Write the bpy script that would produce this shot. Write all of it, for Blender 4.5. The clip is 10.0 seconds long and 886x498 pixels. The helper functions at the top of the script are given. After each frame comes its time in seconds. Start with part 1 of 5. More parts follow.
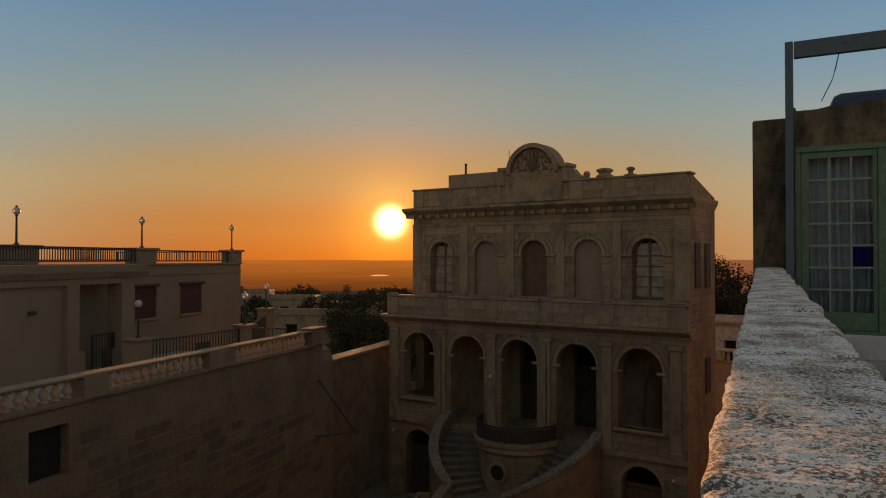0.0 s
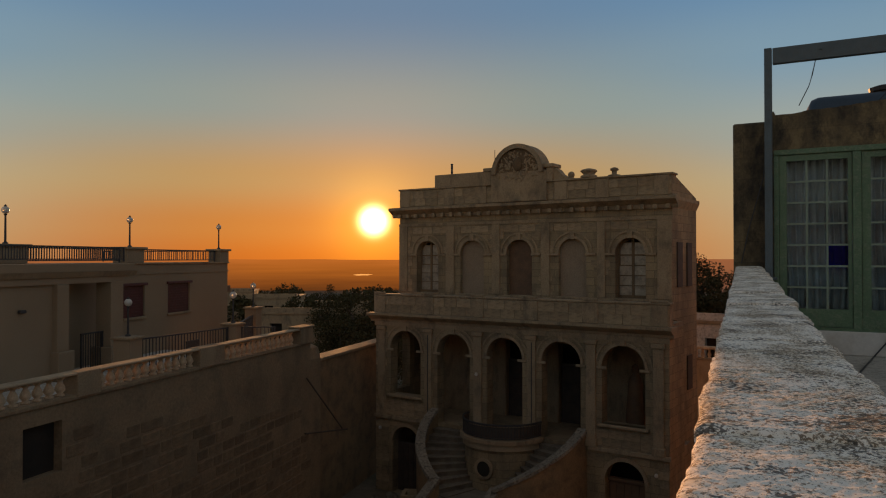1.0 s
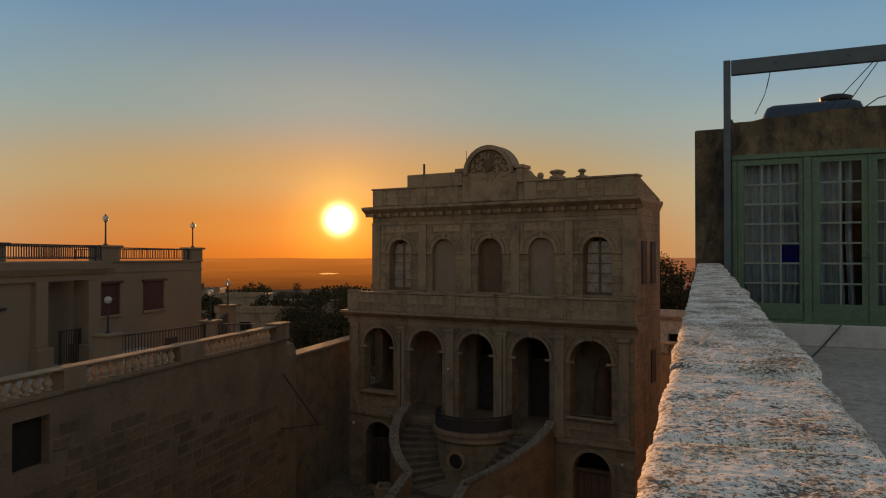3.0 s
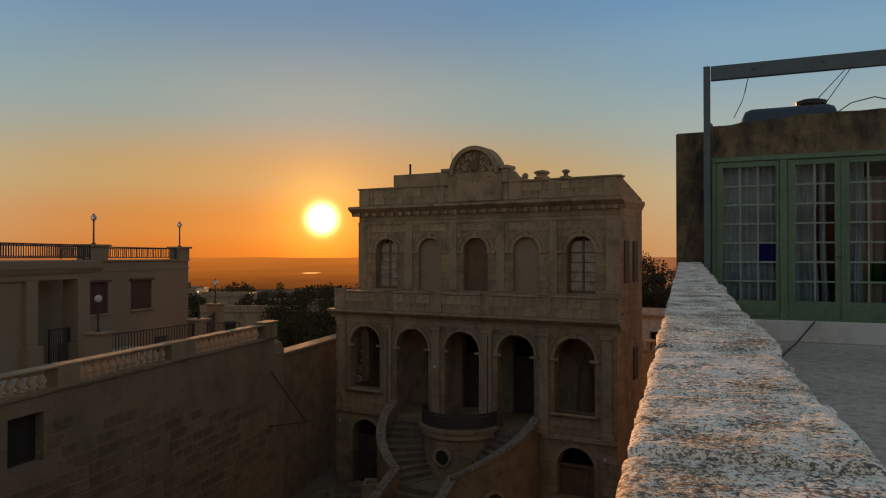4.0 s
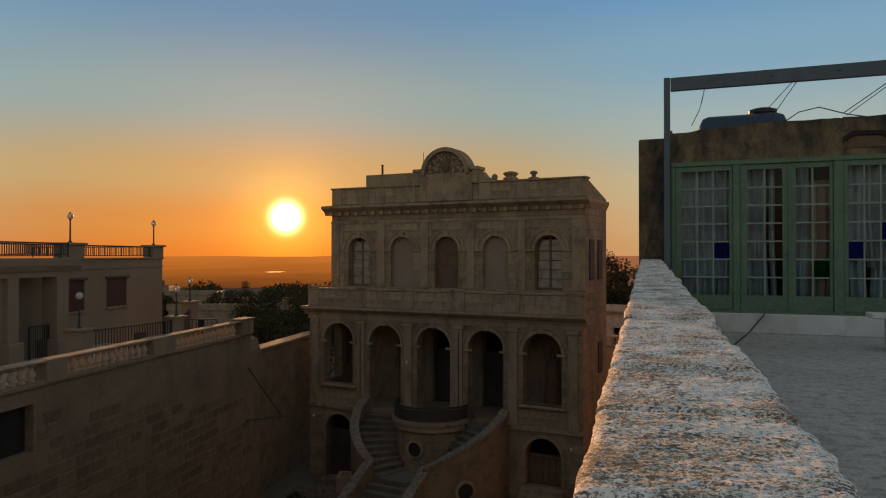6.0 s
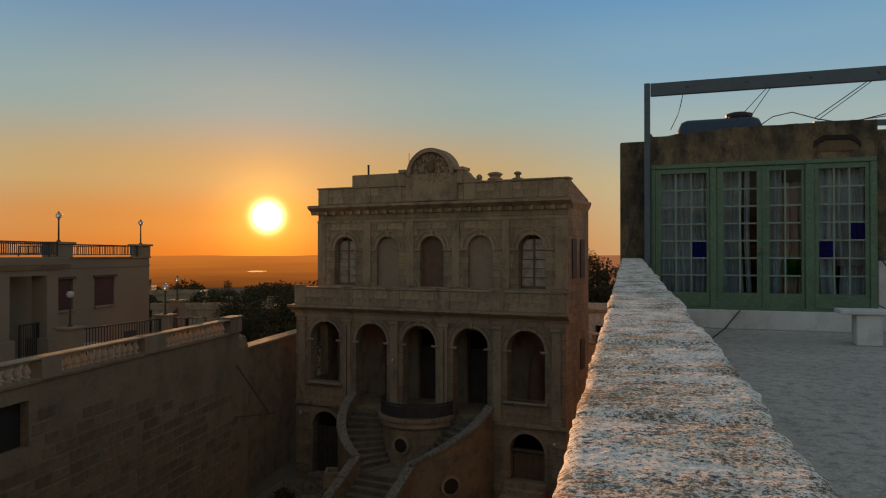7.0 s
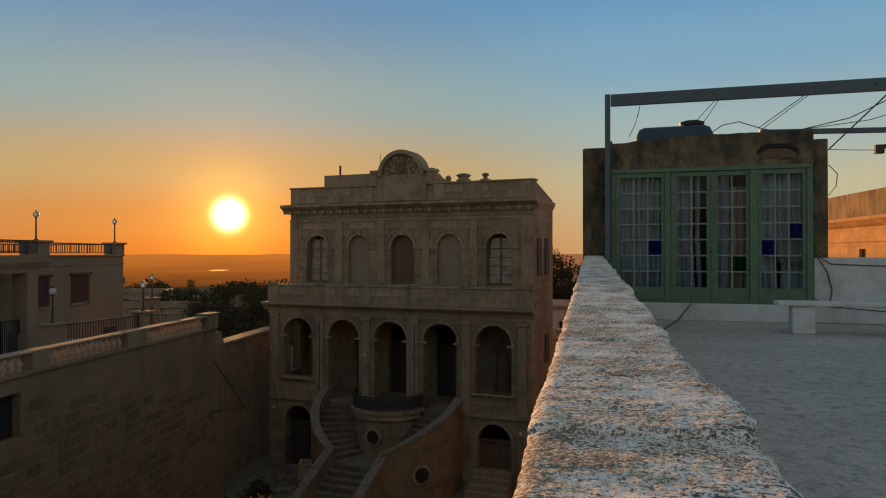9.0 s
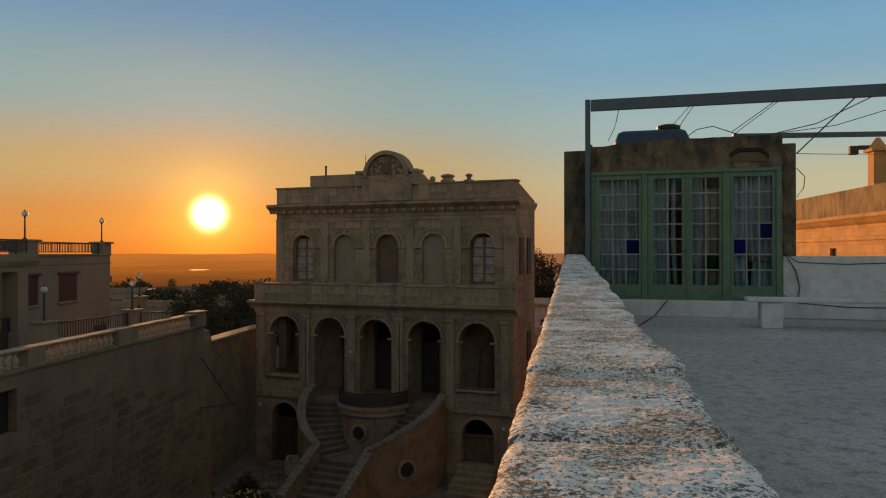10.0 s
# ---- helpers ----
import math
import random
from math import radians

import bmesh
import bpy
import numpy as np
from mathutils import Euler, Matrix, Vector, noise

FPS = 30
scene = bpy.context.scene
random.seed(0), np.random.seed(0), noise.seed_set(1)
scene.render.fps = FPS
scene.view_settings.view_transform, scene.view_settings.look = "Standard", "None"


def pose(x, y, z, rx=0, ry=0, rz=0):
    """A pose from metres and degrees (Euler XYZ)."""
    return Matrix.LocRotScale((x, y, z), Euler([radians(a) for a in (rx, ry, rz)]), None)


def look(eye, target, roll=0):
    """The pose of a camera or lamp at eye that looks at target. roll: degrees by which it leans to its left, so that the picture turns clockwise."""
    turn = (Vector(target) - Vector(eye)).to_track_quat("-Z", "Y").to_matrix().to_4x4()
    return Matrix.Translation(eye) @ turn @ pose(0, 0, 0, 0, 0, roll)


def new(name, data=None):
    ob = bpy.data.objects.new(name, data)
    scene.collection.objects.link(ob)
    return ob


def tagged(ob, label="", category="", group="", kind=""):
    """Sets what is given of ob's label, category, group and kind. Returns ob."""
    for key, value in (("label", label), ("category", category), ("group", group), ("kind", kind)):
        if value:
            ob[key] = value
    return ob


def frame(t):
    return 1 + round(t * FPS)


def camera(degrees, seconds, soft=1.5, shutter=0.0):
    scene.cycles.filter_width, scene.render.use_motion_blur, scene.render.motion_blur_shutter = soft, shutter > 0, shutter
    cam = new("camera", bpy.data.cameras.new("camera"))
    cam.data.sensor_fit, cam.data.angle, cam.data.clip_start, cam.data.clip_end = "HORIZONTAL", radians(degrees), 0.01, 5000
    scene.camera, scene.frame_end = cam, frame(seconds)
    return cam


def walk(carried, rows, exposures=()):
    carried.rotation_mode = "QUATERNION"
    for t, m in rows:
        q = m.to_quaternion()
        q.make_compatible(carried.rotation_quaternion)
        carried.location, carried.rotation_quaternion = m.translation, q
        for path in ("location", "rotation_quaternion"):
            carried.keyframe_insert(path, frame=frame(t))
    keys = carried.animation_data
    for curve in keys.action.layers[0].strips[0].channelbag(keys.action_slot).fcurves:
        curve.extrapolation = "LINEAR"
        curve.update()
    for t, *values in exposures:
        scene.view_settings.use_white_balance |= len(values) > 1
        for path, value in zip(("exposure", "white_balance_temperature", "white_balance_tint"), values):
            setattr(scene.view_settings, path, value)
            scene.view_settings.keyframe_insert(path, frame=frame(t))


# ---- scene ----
cam = camera(62.0, 10.0, soft=1.15)
# seconds, place over the parapet, yaw, pitch
ROWS = [
    (0.0, -0.0015, 1.8555, 1.2240, 23.369, 0.790), (0.5, -0.0011, 1.7148, 1.2201, 22.715, 0.766),
    (1.0, -0.0006, 1.5706, 1.2162, 22.059, 0.742), (1.5, -0.0000, 1.4225, 1.2123, 21.403, 0.717),
    (2.0, 0.0006, 1.2701, 1.2084, 20.745, 0.693), (2.5, 0.0014, 1.1132, 1.2045, 20.085, 0.668),
    (4.0, 0.0043, 0.6106, 1.1923, 18.094, 0.595), (4.5, 0.0054, 0.4313, 1.1882, 17.426, 0.570),
    (5.0, 0.0066, 0.2455, 1.1839, 16.755, 0.546), (5.5, 0.0078, 0.0528, 1.1797, 16.080, 0.521),
    (7.0, 0.0119, -0.5707, 1.1663, 14.035, 0.448), (7.5, 0.0134, -0.7948, 1.1617, 13.346, 0.424),
    (8.0, 0.0148, -1.0278, 1.1569, 12.652, 0.400), (8.5, 0.0164, -1.2699, 1.1521, 11.954, 0.377),
    (9.0, 0.0179, -1.5216, 1.1471, 11.251, 0.353), (9.5, 0.0195, -1.7832, 1.1420, 10.543, 0.330),
    (10.0, 0.0210, -2.0551, 1.1368, 9.830, 0.306),
]
walk(cam, [(t, pose(x, y, z, 90 + pitch, 0, yaw)) for t, x, y, z, yaw, pitch in ROWS],
     exposures=[(0.0, -0.40, 6700, 13), (2.5, -0.27, 6500, 11), (5.0, -0.14, 6300, 9), (7.5, -0.12, 6080, 6), (10.0, -0.09, 5950, 4)])

# ---- world and sun ----
SUN_DIR = Vector((-0.4601, 0.8864, 0.0507)).normalized()
world = bpy.data.worlds.new("World")
scene.world = world
world.use_nodes = True
wt = world.node_tree
wt.nodes.clear()


def wn(kind, **kw):
    n = wt.nodes.new(kind)
    for k, v in kw.items():
        if k == "op":
            n.operation = v
        elif k == "blend":
            n.blend_type = v
    return n


def wmath(op, a, b=None, c=None):
    n = wn("ShaderNodeMath", op=op)
    for i, v in enumerate((a, b, c)):
        if v is None:
            continue
        if isinstance(v, (int, float)):
            n.inputs[i].default_value = v
        else:
            wt.links.new(v, n.inputs[i])
    return n.outputs[0]


def wramp(fac, stops):
    n = wn("ShaderNodeValToRGB")
    n.color_ramp.interpolation = "EASE"
    e = n.color_ramp.elements
    while len(e) < len(stops):
        e.new(0.5)
    for el, (p, col) in zip(e, stops):
        el.position = p
        el.color = (*col, 1)
    wt.links.new(fac, n.inputs[0])
    return n.outputs[0]


def wmix(blend, fac, a, b):
    n = wn("ShaderNodeMixRGB", blend=blend)
    for i, v in enumerate((fac, a, b)):
        if isinstance(v, (int, float)):
            n.inputs[i].default_value = v
        elif isinstance(v, tuple):
            n.inputs[i].default_value = (*v, 1)
        else:
            wt.links.new(v, n.inputs[i])
    return n.outputs[0]


coord = wn("ShaderNodeTexCoord").outputs["Generated"]
nrm = wn("ShaderNodeVectorMath", op="NORMALIZE")
wt.links.new(coord, nrm.inputs[0])
sepv = wn("ShaderNodeSeparateXYZ")
wt.links.new(nrm.outputs[0], sepv.inputs[0])
elev = sepv.outputs[2]
dotn = wn("ShaderNodeVectorMath", op="DOT_PRODUCT")
wt.links.new(nrm.outputs[0], dotn.inputs[0])
dotn.inputs[1].default_value = SUN_DIR
dot = dotn.outputs["Value"]
ang = wmath("ARCCOSINE", wmath("MINIMUM", dot, 1.0))
up = wmath("MULTIPLY", wmath("MAXIMUM", elev, 0.0), 1.6)
toward = wramp(up, [(0.0, (0.62, 0.155, 0.024)), (0.07, (0.63, 0.225, 0.048)), (0.17, (0.55, 0.345, 0.135)),
                    (0.32, (0.31, 0.385, 0.35)), (0.52, (0.15, 0.275, 0.415)), (1.0, (0.175, 0.195, 0.22))])
away = wramp(up, [(0.0, (0.64, 0.41, 0.19)), (0.13, (0.60, 0.49, 0.29)), (0.25, (0.40, 0.46, 0.42)), (0.40, (0.24, 0.39, 0.50)), (0.56, (0.14, 0.30, 0.50)), (1.0, (0.175, 0.195, 0.22))])
facing = wramp(wmath("MULTIPLY_ADD", dot, 0.5, 0.5), [(0.92, (0, 0, 0)), (0.996, (1, 1, 1))])
grad = wmix("MIX", facing, away, toward)
# warm scattering close to the sun
wide = wmath("POWER", 2.718, wmath("MULTIPLY", wmath("MULTIPLY", ang, ang), -22.0))
close = wmath("POWER", 2.718, wmath("MULTIPLY", ang, -16.0))
tight = wmath("POWER", 2.718, wmath("MULTIPLY", wmath("MULTIPLY", ang, ang), -6000.0))
grad = wmix("ADD", wide, grad, (0.07, 0.005, 0.0))
halo = wmath("POWER", 2.718, wmath("MULTIPLY", wmath("MULTIPLY", ang, ang), -330.0))
grad = wmix("ADD", close, grad, (0.36, 0.05, 0.0))
grad = wmix("ADD", halo, grad, (0.45, 0.27, 0.02))
grad = wmix("ADD", tight, grad, (22.0, 15.0, 6.0))
# pale twilight glow added opposite the sun, unseen, to brighten the shaded fronts
back = wramp(wmath("MULTIPLY_ADD", dot, 0.5, 0.5), [(0.0, (0.18, 0.135, 0.095)), (0.5, (0, 0, 0))])
grad = wmix("ADD", 1.0, grad, back)
sky = wn("ShaderNodeTexSky")
sky.sky_type = "NISHITA"
sky.sun_disc = False
sky.sun_elevation = math.asin(SUN_DIR.z)
sky.sun_rotation = math.atan2(SUN_DIR.x, SUN_DIR.y)
both = wmix("ADD", 0.006, grad, sky.outputs[0])
bg = wn("ShaderNodeBackground")
bg.inputs["Strength"].default_value = 1.0
wt.links.new(both, bg.inputs[0])
wo = wn("ShaderNodeOutputWorld")
wt.links.new(bg.outputs[0], wo.inputs[0])

sun_data = bpy.data.lights.new("sun", "SUN")
sun_data.energy = 6.5
sun_data.angle = radians(0.6)
sun_data.color = (1.0, 0.45, 0.155)
sun = new("sun", sun_data)
sun.matrix_world = look(SUN_DIR * 100, (0, 0, 0))


# ---- materials ----
def mat(name, base, rough=0.85, metal=0.0):
    m = bpy.data.materials.new(name)
    m.use_nodes = True
    b = m.node_tree.nodes["Principled BSDF"]
    b.inputs["Base Color"].default_value = (*base, 1)
    b.inputs["Roughness"].default_value = rough
    b.inputs["Metallic"].default_value = metal
    return m


def worn(name, base, second, scale=1.0, stain=None, stain_scale=0.4, stain_amount=0.5, bump=0.3, rough=0.9,
         metal=0.0, grain=60.0, streak=1.0, vary=0.0, dist=0.02, contrast=0.5):
    """Two-scale weathered surface: broad patches, grain, darker stains and fine relief."""
    m = mat(name, base, rough, metal)
    t = m.node_tree
    b = t.nodes["Principled BSDF"]
    co = t.nodes.new("ShaderNodeTexCoord")
    mp = t.nodes.new("ShaderNodeMapping")
    mp.inputs["Scale"].default_value = (1, 1, streak)
    t.links.new(co.outputs["Object"], mp.inputs[0])

    def noise_tex(sc, det, rgh=0.6, src=mp.outputs[0]):
        n = t.nodes.new("ShaderNodeTexNoise")
        n.inputs["Scale"].default_value = sc
        n.inputs["Detail"].default_value = det
        n.inputs["Roughness"].default_value = rgh
        t.links.new(src, n.inputs["Vector"])
        return n.outputs["Fac"]

    def ramp(fac, a, c):
        n = t.nodes.new("ShaderNodeMapRange")
        n.inputs[1].default_value, n.inputs[2].default_value = a, c
        t.links.new(fac, n.inputs[0])
        return n.outputs[0]

    def mixc(fac, a, c, blend="MIX"):
        n = t.nodes.new("ShaderNodeMixRGB")
        n.blend_type = blend
        for i, v in enumerate((fac, a, c)):
            if isinstance(v, float):
                n.inputs[i].default_value = v
            elif isinstance(v, tuple):
                n.inputs[i].default_value = (*v, 1)
            else:
                t.links.new(v, n.inputs[i])
        return n.outputs[0]

    patches = ramp(noise_tex(scale, 6.0), 0.35, 0.65)
    col = mixc(patches, base, second)
    if stain:
        st = ramp(noise_tex(stain_scale * 3, 8.0, 0.7), 0.48, 0.68)
        n = t.nodes.new("ShaderNodeMath")
        n.operation = "MULTIPLY"
        t.links.new(st, n.inputs[0])
        n.inputs[1].default_value = stain_amount
        col = mixc(n.outputs[0], col, stain)
    fine = noise_tex(grain, 5.0, 0.7, co.outputs["Object"])
    g = ramp(fine, 0.25, 0.75)
    gm = t.nodes.new("ShaderNodeMath")
    gm.operation = "MULTIPLY_ADD"
    t.links.new(g, gm.inputs[0])
    gm.inputs[1].default_value, gm.inputs[2].default_value = contrast, 1.0 - contrast / 2
    col = mixc(1.0, col, gm.outputs[0], "MULTIPLY")
    if vary:
        oi = t.nodes.new("ShaderNodeObjectInfo")
        vm = t.nodes.new("ShaderNodeMath")
        vm.operation = "MULTIPLY_ADD"
        t.links.new(oi.outputs["Random"], vm.inputs[0])
        vm.inputs[1].default_value, vm.inputs[2].default_value = vary, 1 - vary / 2
        col = mixc(1.0, col, vm.outputs[0], "MULTIPLY")
    t.links.new(col, b.inputs["Base Color"])
    bp = t.nodes.new("ShaderNodeBump")
    bp.inputs["Strength"].default_value = bump
    bp.inputs["Distance"].default_value = dist
    t.links.new(fine, bp.inputs["Height"])
    t.links.new(bp.outputs[0], b.inputs["Normal"])
    return m


STONE = worn("limestone", (0.420, 0.308, 0.181), (0.326, 0.239, 0.141), 0.7, (0.126, 0.092, 0.059), 0.35, 0.7, 0.5, 0.92, grain=25, streak=0.5)
STONE_LIGHT = worn("pale_limestone", (0.347, 0.248, 0.141), (0.263, 0.189, 0.107), 0.8, (0.126, 0.092, 0.056), 0.5, 0.7, 0.5, 0.92, grain=25, streak=0.4)
STONE_OLD = worn("weathered_limestone", (0.189, 0.120, 0.059), (0.126, 0.083, 0.044), 0.5, (0.105, 0.074, 0.044), 0.3, 0.7, 0.7, 0.95, grain=18, vary=0.35)
STONE_DARK = worn("blackened_stone", (0.26, 0.215, 0.15), (0.12, 0.10, 0.075), 1.2, (0.05, 0.045, 0.04), 0.9, 0.8, 0.7, 0.95, grain=30)
RENDERED = worn("house_plaster", (0.285, 0.205, 0.122), (0.238, 0.170, 0.10), 0.6, (0.315, 0.230, 0.141), 0.4, 0.5, 0.15, 0.9, grain=40)
PLASTER_WHITE = worn("white_plaster", (0.66, 0.64, 0.58), (0.56, 0.53, 0.47), 1.0, (0.36, 0.31, 0.24), 0.8, 0.6, 0.15, 0.85, grain=30, contrast=0.15)
CONCRETE = worn("terrace_screed", (0.54, 0.505, 0.43), (0.41, 0.385, 0.325), 0.5, (0.16, 0.148, 0.125), 2.6, 0.75, 0.35, 0.8, grain=55, contrast=1.0)
EARTH = worn("earth", (0.16, 0.12, 0.075), (0.10, 0.085, 0.05), 0.3, (0.06, 0.06, 0.03), 0.1, 0.7, 0.6, 0.95, grain=3)
GREEN = worn("green_paint", (0.095, 0.165, 0.085), (0.07, 0.125, 0.065), 3.0, (0.20, 0.22, 0.15), 5.0, 0.5, 0.15, 0.5, grain=60)
STEEL = worn("grey_steel", (0.085, 0.115, 0.125), (0.065, 0.09, 0.10), 4.0, (0.09, 0.07, 0.05), 5.0, 0.3, 0.1, 0.55, grain=80)
IRON = worn("black_iron", (0.03, 0.03, 0.032), (0.045, 0.038, 0.033), 6.0, None, 1, 0, 0.2, 0.6, grain=80)
RED_WOOD = worn("dark_red_wood", (0.10, 0.022, 0.02), (0.07, 0.016, 0.014), 4.0, None, 1, 0, 0.2, 0.6, grain=40)
BROWN_WOOD = worn("brown_wood", (0.16, 0.085, 0.04), (0.11, 0.06, 0.03), 3.0, None, 1, 0, 0.2, 0.7, grain=40)
# near-black colour that paints the shade inside openings and rooms
SHADE_DARK = worn("shade_dark", (0.032, 0.024, 0.016), (0.021, 0.017, 0.012), 2.0, None, 1, 0, 0.1, 0.95)
LEAF = worn("leaves", (0.06, 0.05, 0.02), (0.042, 0.036, 0.014), 2.0, None, 1, 0, 0.2, 0.7, grain=8)
LEAF.node_tree.nodes["Principled BSDF"].inputs["Specular IOR Level"].default_value = 0.1
BLOSSOM = worn("yellow_blossom", (0.75, 0.55, 0.08), (0.65, 0.45, 0.06), 5.0, None, 1, 0, 0.1, 0.7)
BARK = worn("bark", (0.09, 0.065, 0.045), (0.06, 0.045, 0.03), 6.0, None, 1, 0, 0.5, 0.9)
GLOBE = mat("globe_glass", (0.62, 0.58, 0.50), 0.3)
GLOBE.node_tree.nodes["Principled BSDF"].inputs["Transmission Weight"].default_value = 0.25
TANK = worn("blue_tank", (0.026, 0.052, 0.08), (0.02, 0.04, 0.062), 2.0, None, 1, 0, 0.1, 0.5)


def ashlar(m, bw=0.62, bh=0.27, joint=0.008, dark=0.55, depth=0.5):
    """Adds coursed block joints and block-to-block tone to a worn stone, on vertical faces."""
    t = m.node_tree
    b = t.nodes["Principled BSDF"]
    geo = t.nodes.new("ShaderNodeTexCoord")
    sp = t.nodes.new("ShaderNodeSeparateXYZ")
    t.links.new(geo.outputs["Object"], sp.inputs[0])
    ad = t.nodes.new("ShaderNodeMath")
    ad.operation = "ADD"
    t.links.new(sp.outputs[0], ad.inputs[0])
    t.links.new(sp.outputs[1], ad.inputs[1])
    cb = t.nodes.new("ShaderNodeCombineXYZ")
    t.links.new(ad.outputs[0], cb.inputs[0])
    t.links.new(sp.outputs[2], cb.inputs[1])
    br = t.nodes.new("ShaderNodeTexBrick")
    br.inputs["Scale"].default_value = 1.0
    br.inputs["Brick Width"].default_value = bw
    br.inputs["Row Height"].default_value = bh
    br.inputs["Mortar Size"].default_value = joint
    br.inputs["Mortar Smooth"].default_value = 0.3
    br.inputs["Color1"].default_value = (0.82, 0.82, 0.82, 1)
    br.inputs["Color2"].default_value = (1.12, 1.1, 1.06, 1)
    br.inputs["Mortar"].default_value = (dark, dark, dark, 1)
    t.links.new(cb.outputs[0], br.inputs["Vector"])
    old = b.inputs["Base Color"].links[0].from_socket
    mx = t.nodes.new("ShaderNodeMixRGB")
    mx.blend_type = "MULTIPLY"
    mx.inputs[0].default_value = 1
    t.links.new(old, mx.inputs[1])
    t.links.new(br.outputs["Color"], mx.inputs[2])
    t.links.new(mx.outputs[0], b.inputs["Base Color"])
    bp = t.nodes.new("ShaderNodeBump")
    bp.invert = True
    bp.inputs["Strength"].default_value = depth
    bp.inputs["Distance"].default_value = 0.02
    t.links.new(br.outputs["Fac"], bp.inputs["Height"])
    t.links.new(b.inputs["Normal"].links[0].from_socket, bp.inputs["Normal"])
    t.links.new(bp.outputs[0], b.inputs["Normal"])
    return m


ASHLAR = ashlar(worn("coursed_limestone", (0.336, 0.244, 0.133), (0.210, 0.152, 0.085), 0.9, (0.10, 0.078, 0.052), 0.55, 0.6, 0.5, 0.92, grain=22, streak=0.45))
OCHRE = worn("ochre_plaster", (0.275, 0.178, 0.088), (0.205, 0.135, 0.070), 0.9, (0.115, 0.082, 0.052), 0.6, 0.75, 0.4, 0.92, grain=20)
PANEL = worn("blind_plaster", (0.295, 0.213, 0.136), (0.250, 0.183, 0.116), 1.0, (0.161, 0.112, 0.069), 0.6, 0.4, 0.2, 0.92, grain=30)
STEP_STONE = worn("step_stone", (0.187, 0.148, 0.099), (0.134, 0.104, 0.071), 1.5, (0.089, 0.072, 0.051), 1.0, 0.7, 0.4, 0.9, grain=30)
SPECKLED = worn("speckled_coping", (0.27, 0.22, 0.155), (0.19, 0.155, 0.11), 2.0, (0.025, 0.021, 0.016), 3.2, 0.95, 0.6, 0.92, grain=20)
BALUSTER = worn("turned_limestone", (0.56, 0.41, 0.25), (0.45, 0.32, 0.19), 3.0, (0.210, 0.147, 0.089), 2.0, 0.5, 0.3, 0.9, grain=25)
DOOR_DARK = worn("old_door", (0.07, 0.05, 0.036), (0.045, 0.034, 0.026), 3.0, None, 1, 0, 0.3, 0.75, grain=30)
MORTAR = worn("wall_mortar", (0.285, 0.198, 0.108), (0.205, 0.143, 0.078), 0.6, (0.126, 0.092, 0.056), 0.35, 0.7, 0.6, 0.95, grain=14)
WALL_BLOCK = worn("rough_wall_block", (0.262, 0.176, 0.092), (0.185, 0.125, 0.066), 0.9, (0.11, 0.08, 0.048), 0.6, 0.6, 0.7, 0.95, grain=16, vary=0.5)
CURTAIN = worn("net_curtain", (0.50, 0.52, 0.53), (0.32, 0.34, 0.35), 3.0, None, 1, 0, 0.1, 0.9, grain=60)
CURTAIN_WARM = worn("peach_curtain", (0.5, 0.33, 0.25), (0.42, 0.29, 0.22), 3.0, None, 1, 0, 0.1, 0.9, grain=60)
COURT = worn("court_paving", (0.210, 0.166, 0.111), (0.147, 0.115, 0.078), 0.8, (0.074, 0.060, 0.041), 0.6, 0.7, 0.4, 0.9, grain=15)
ROOM_STONE = ashlar(worn("sooty_room_stone", (0.215, 0.16, 0.082), (0.05, 0.042, 0.03), 2.8, (0.022, 0.02, 0.018), 1.7, 0.9, 0.7, 0.95, grain=30, streak=0.6), 0.6, 0.29, 0.006, 0.8)
# limestone with the low sun's orange put into its base colour
SUNLIT = ashlar(worn("sun_orange_limestone", (0.62, 0.31, 0.085), (0.52, 0.26, 0.07), 0.8, (0.24, 0.14, 0.06), 0.6, 0.5, 0.3, 0.92, grain=20), 0.7, 0.28, 0.006, 0.75)
PARAPET_OLD = worn("mottled_parapet", (0.34, 0.21, 0.075), (0.16, 0.105, 0.045), 1.4, (0.05, 0.038, 0.022), 0.9, 0.85, 0.6, 0.95, grain=20, streak=0.4)
RUBBER = worn("cable_sheath", (0.055, 0.055, 0.055), (0.04, 0.04, 0.042), 6.0, None, 1, 0, 0.1, 0.6)
BLOCK_STONE = worn("ashlar_block_stone", (0.360, 0.258, 0.145), (0.270, 0.192, 0.108), 1.4, (0.12, 0.09, 0.058), 1.2, 0.6, 0.5, 0.92, grain=22, vary=0.4)
TRIM = worn("villa_trim_stone", (0.357, 0.255, 0.145), (0.262, 0.186, 0.106), 0.9, (0.085, 0.066, 0.045), 0.7, 0.7, 0.5, 0.92, grain=22, streak=0.5)
# pale base colour paints in the sky reflected by the panes
VILLA_GLASS = worn("reflection_pale_glass", (0.36, 0.31, 0.23), (0.26, 0.22, 0.16), 2.5, (0.05, 0.045, 0.04), 1.2, 0.6, 0.05, 0.3, grain=12)


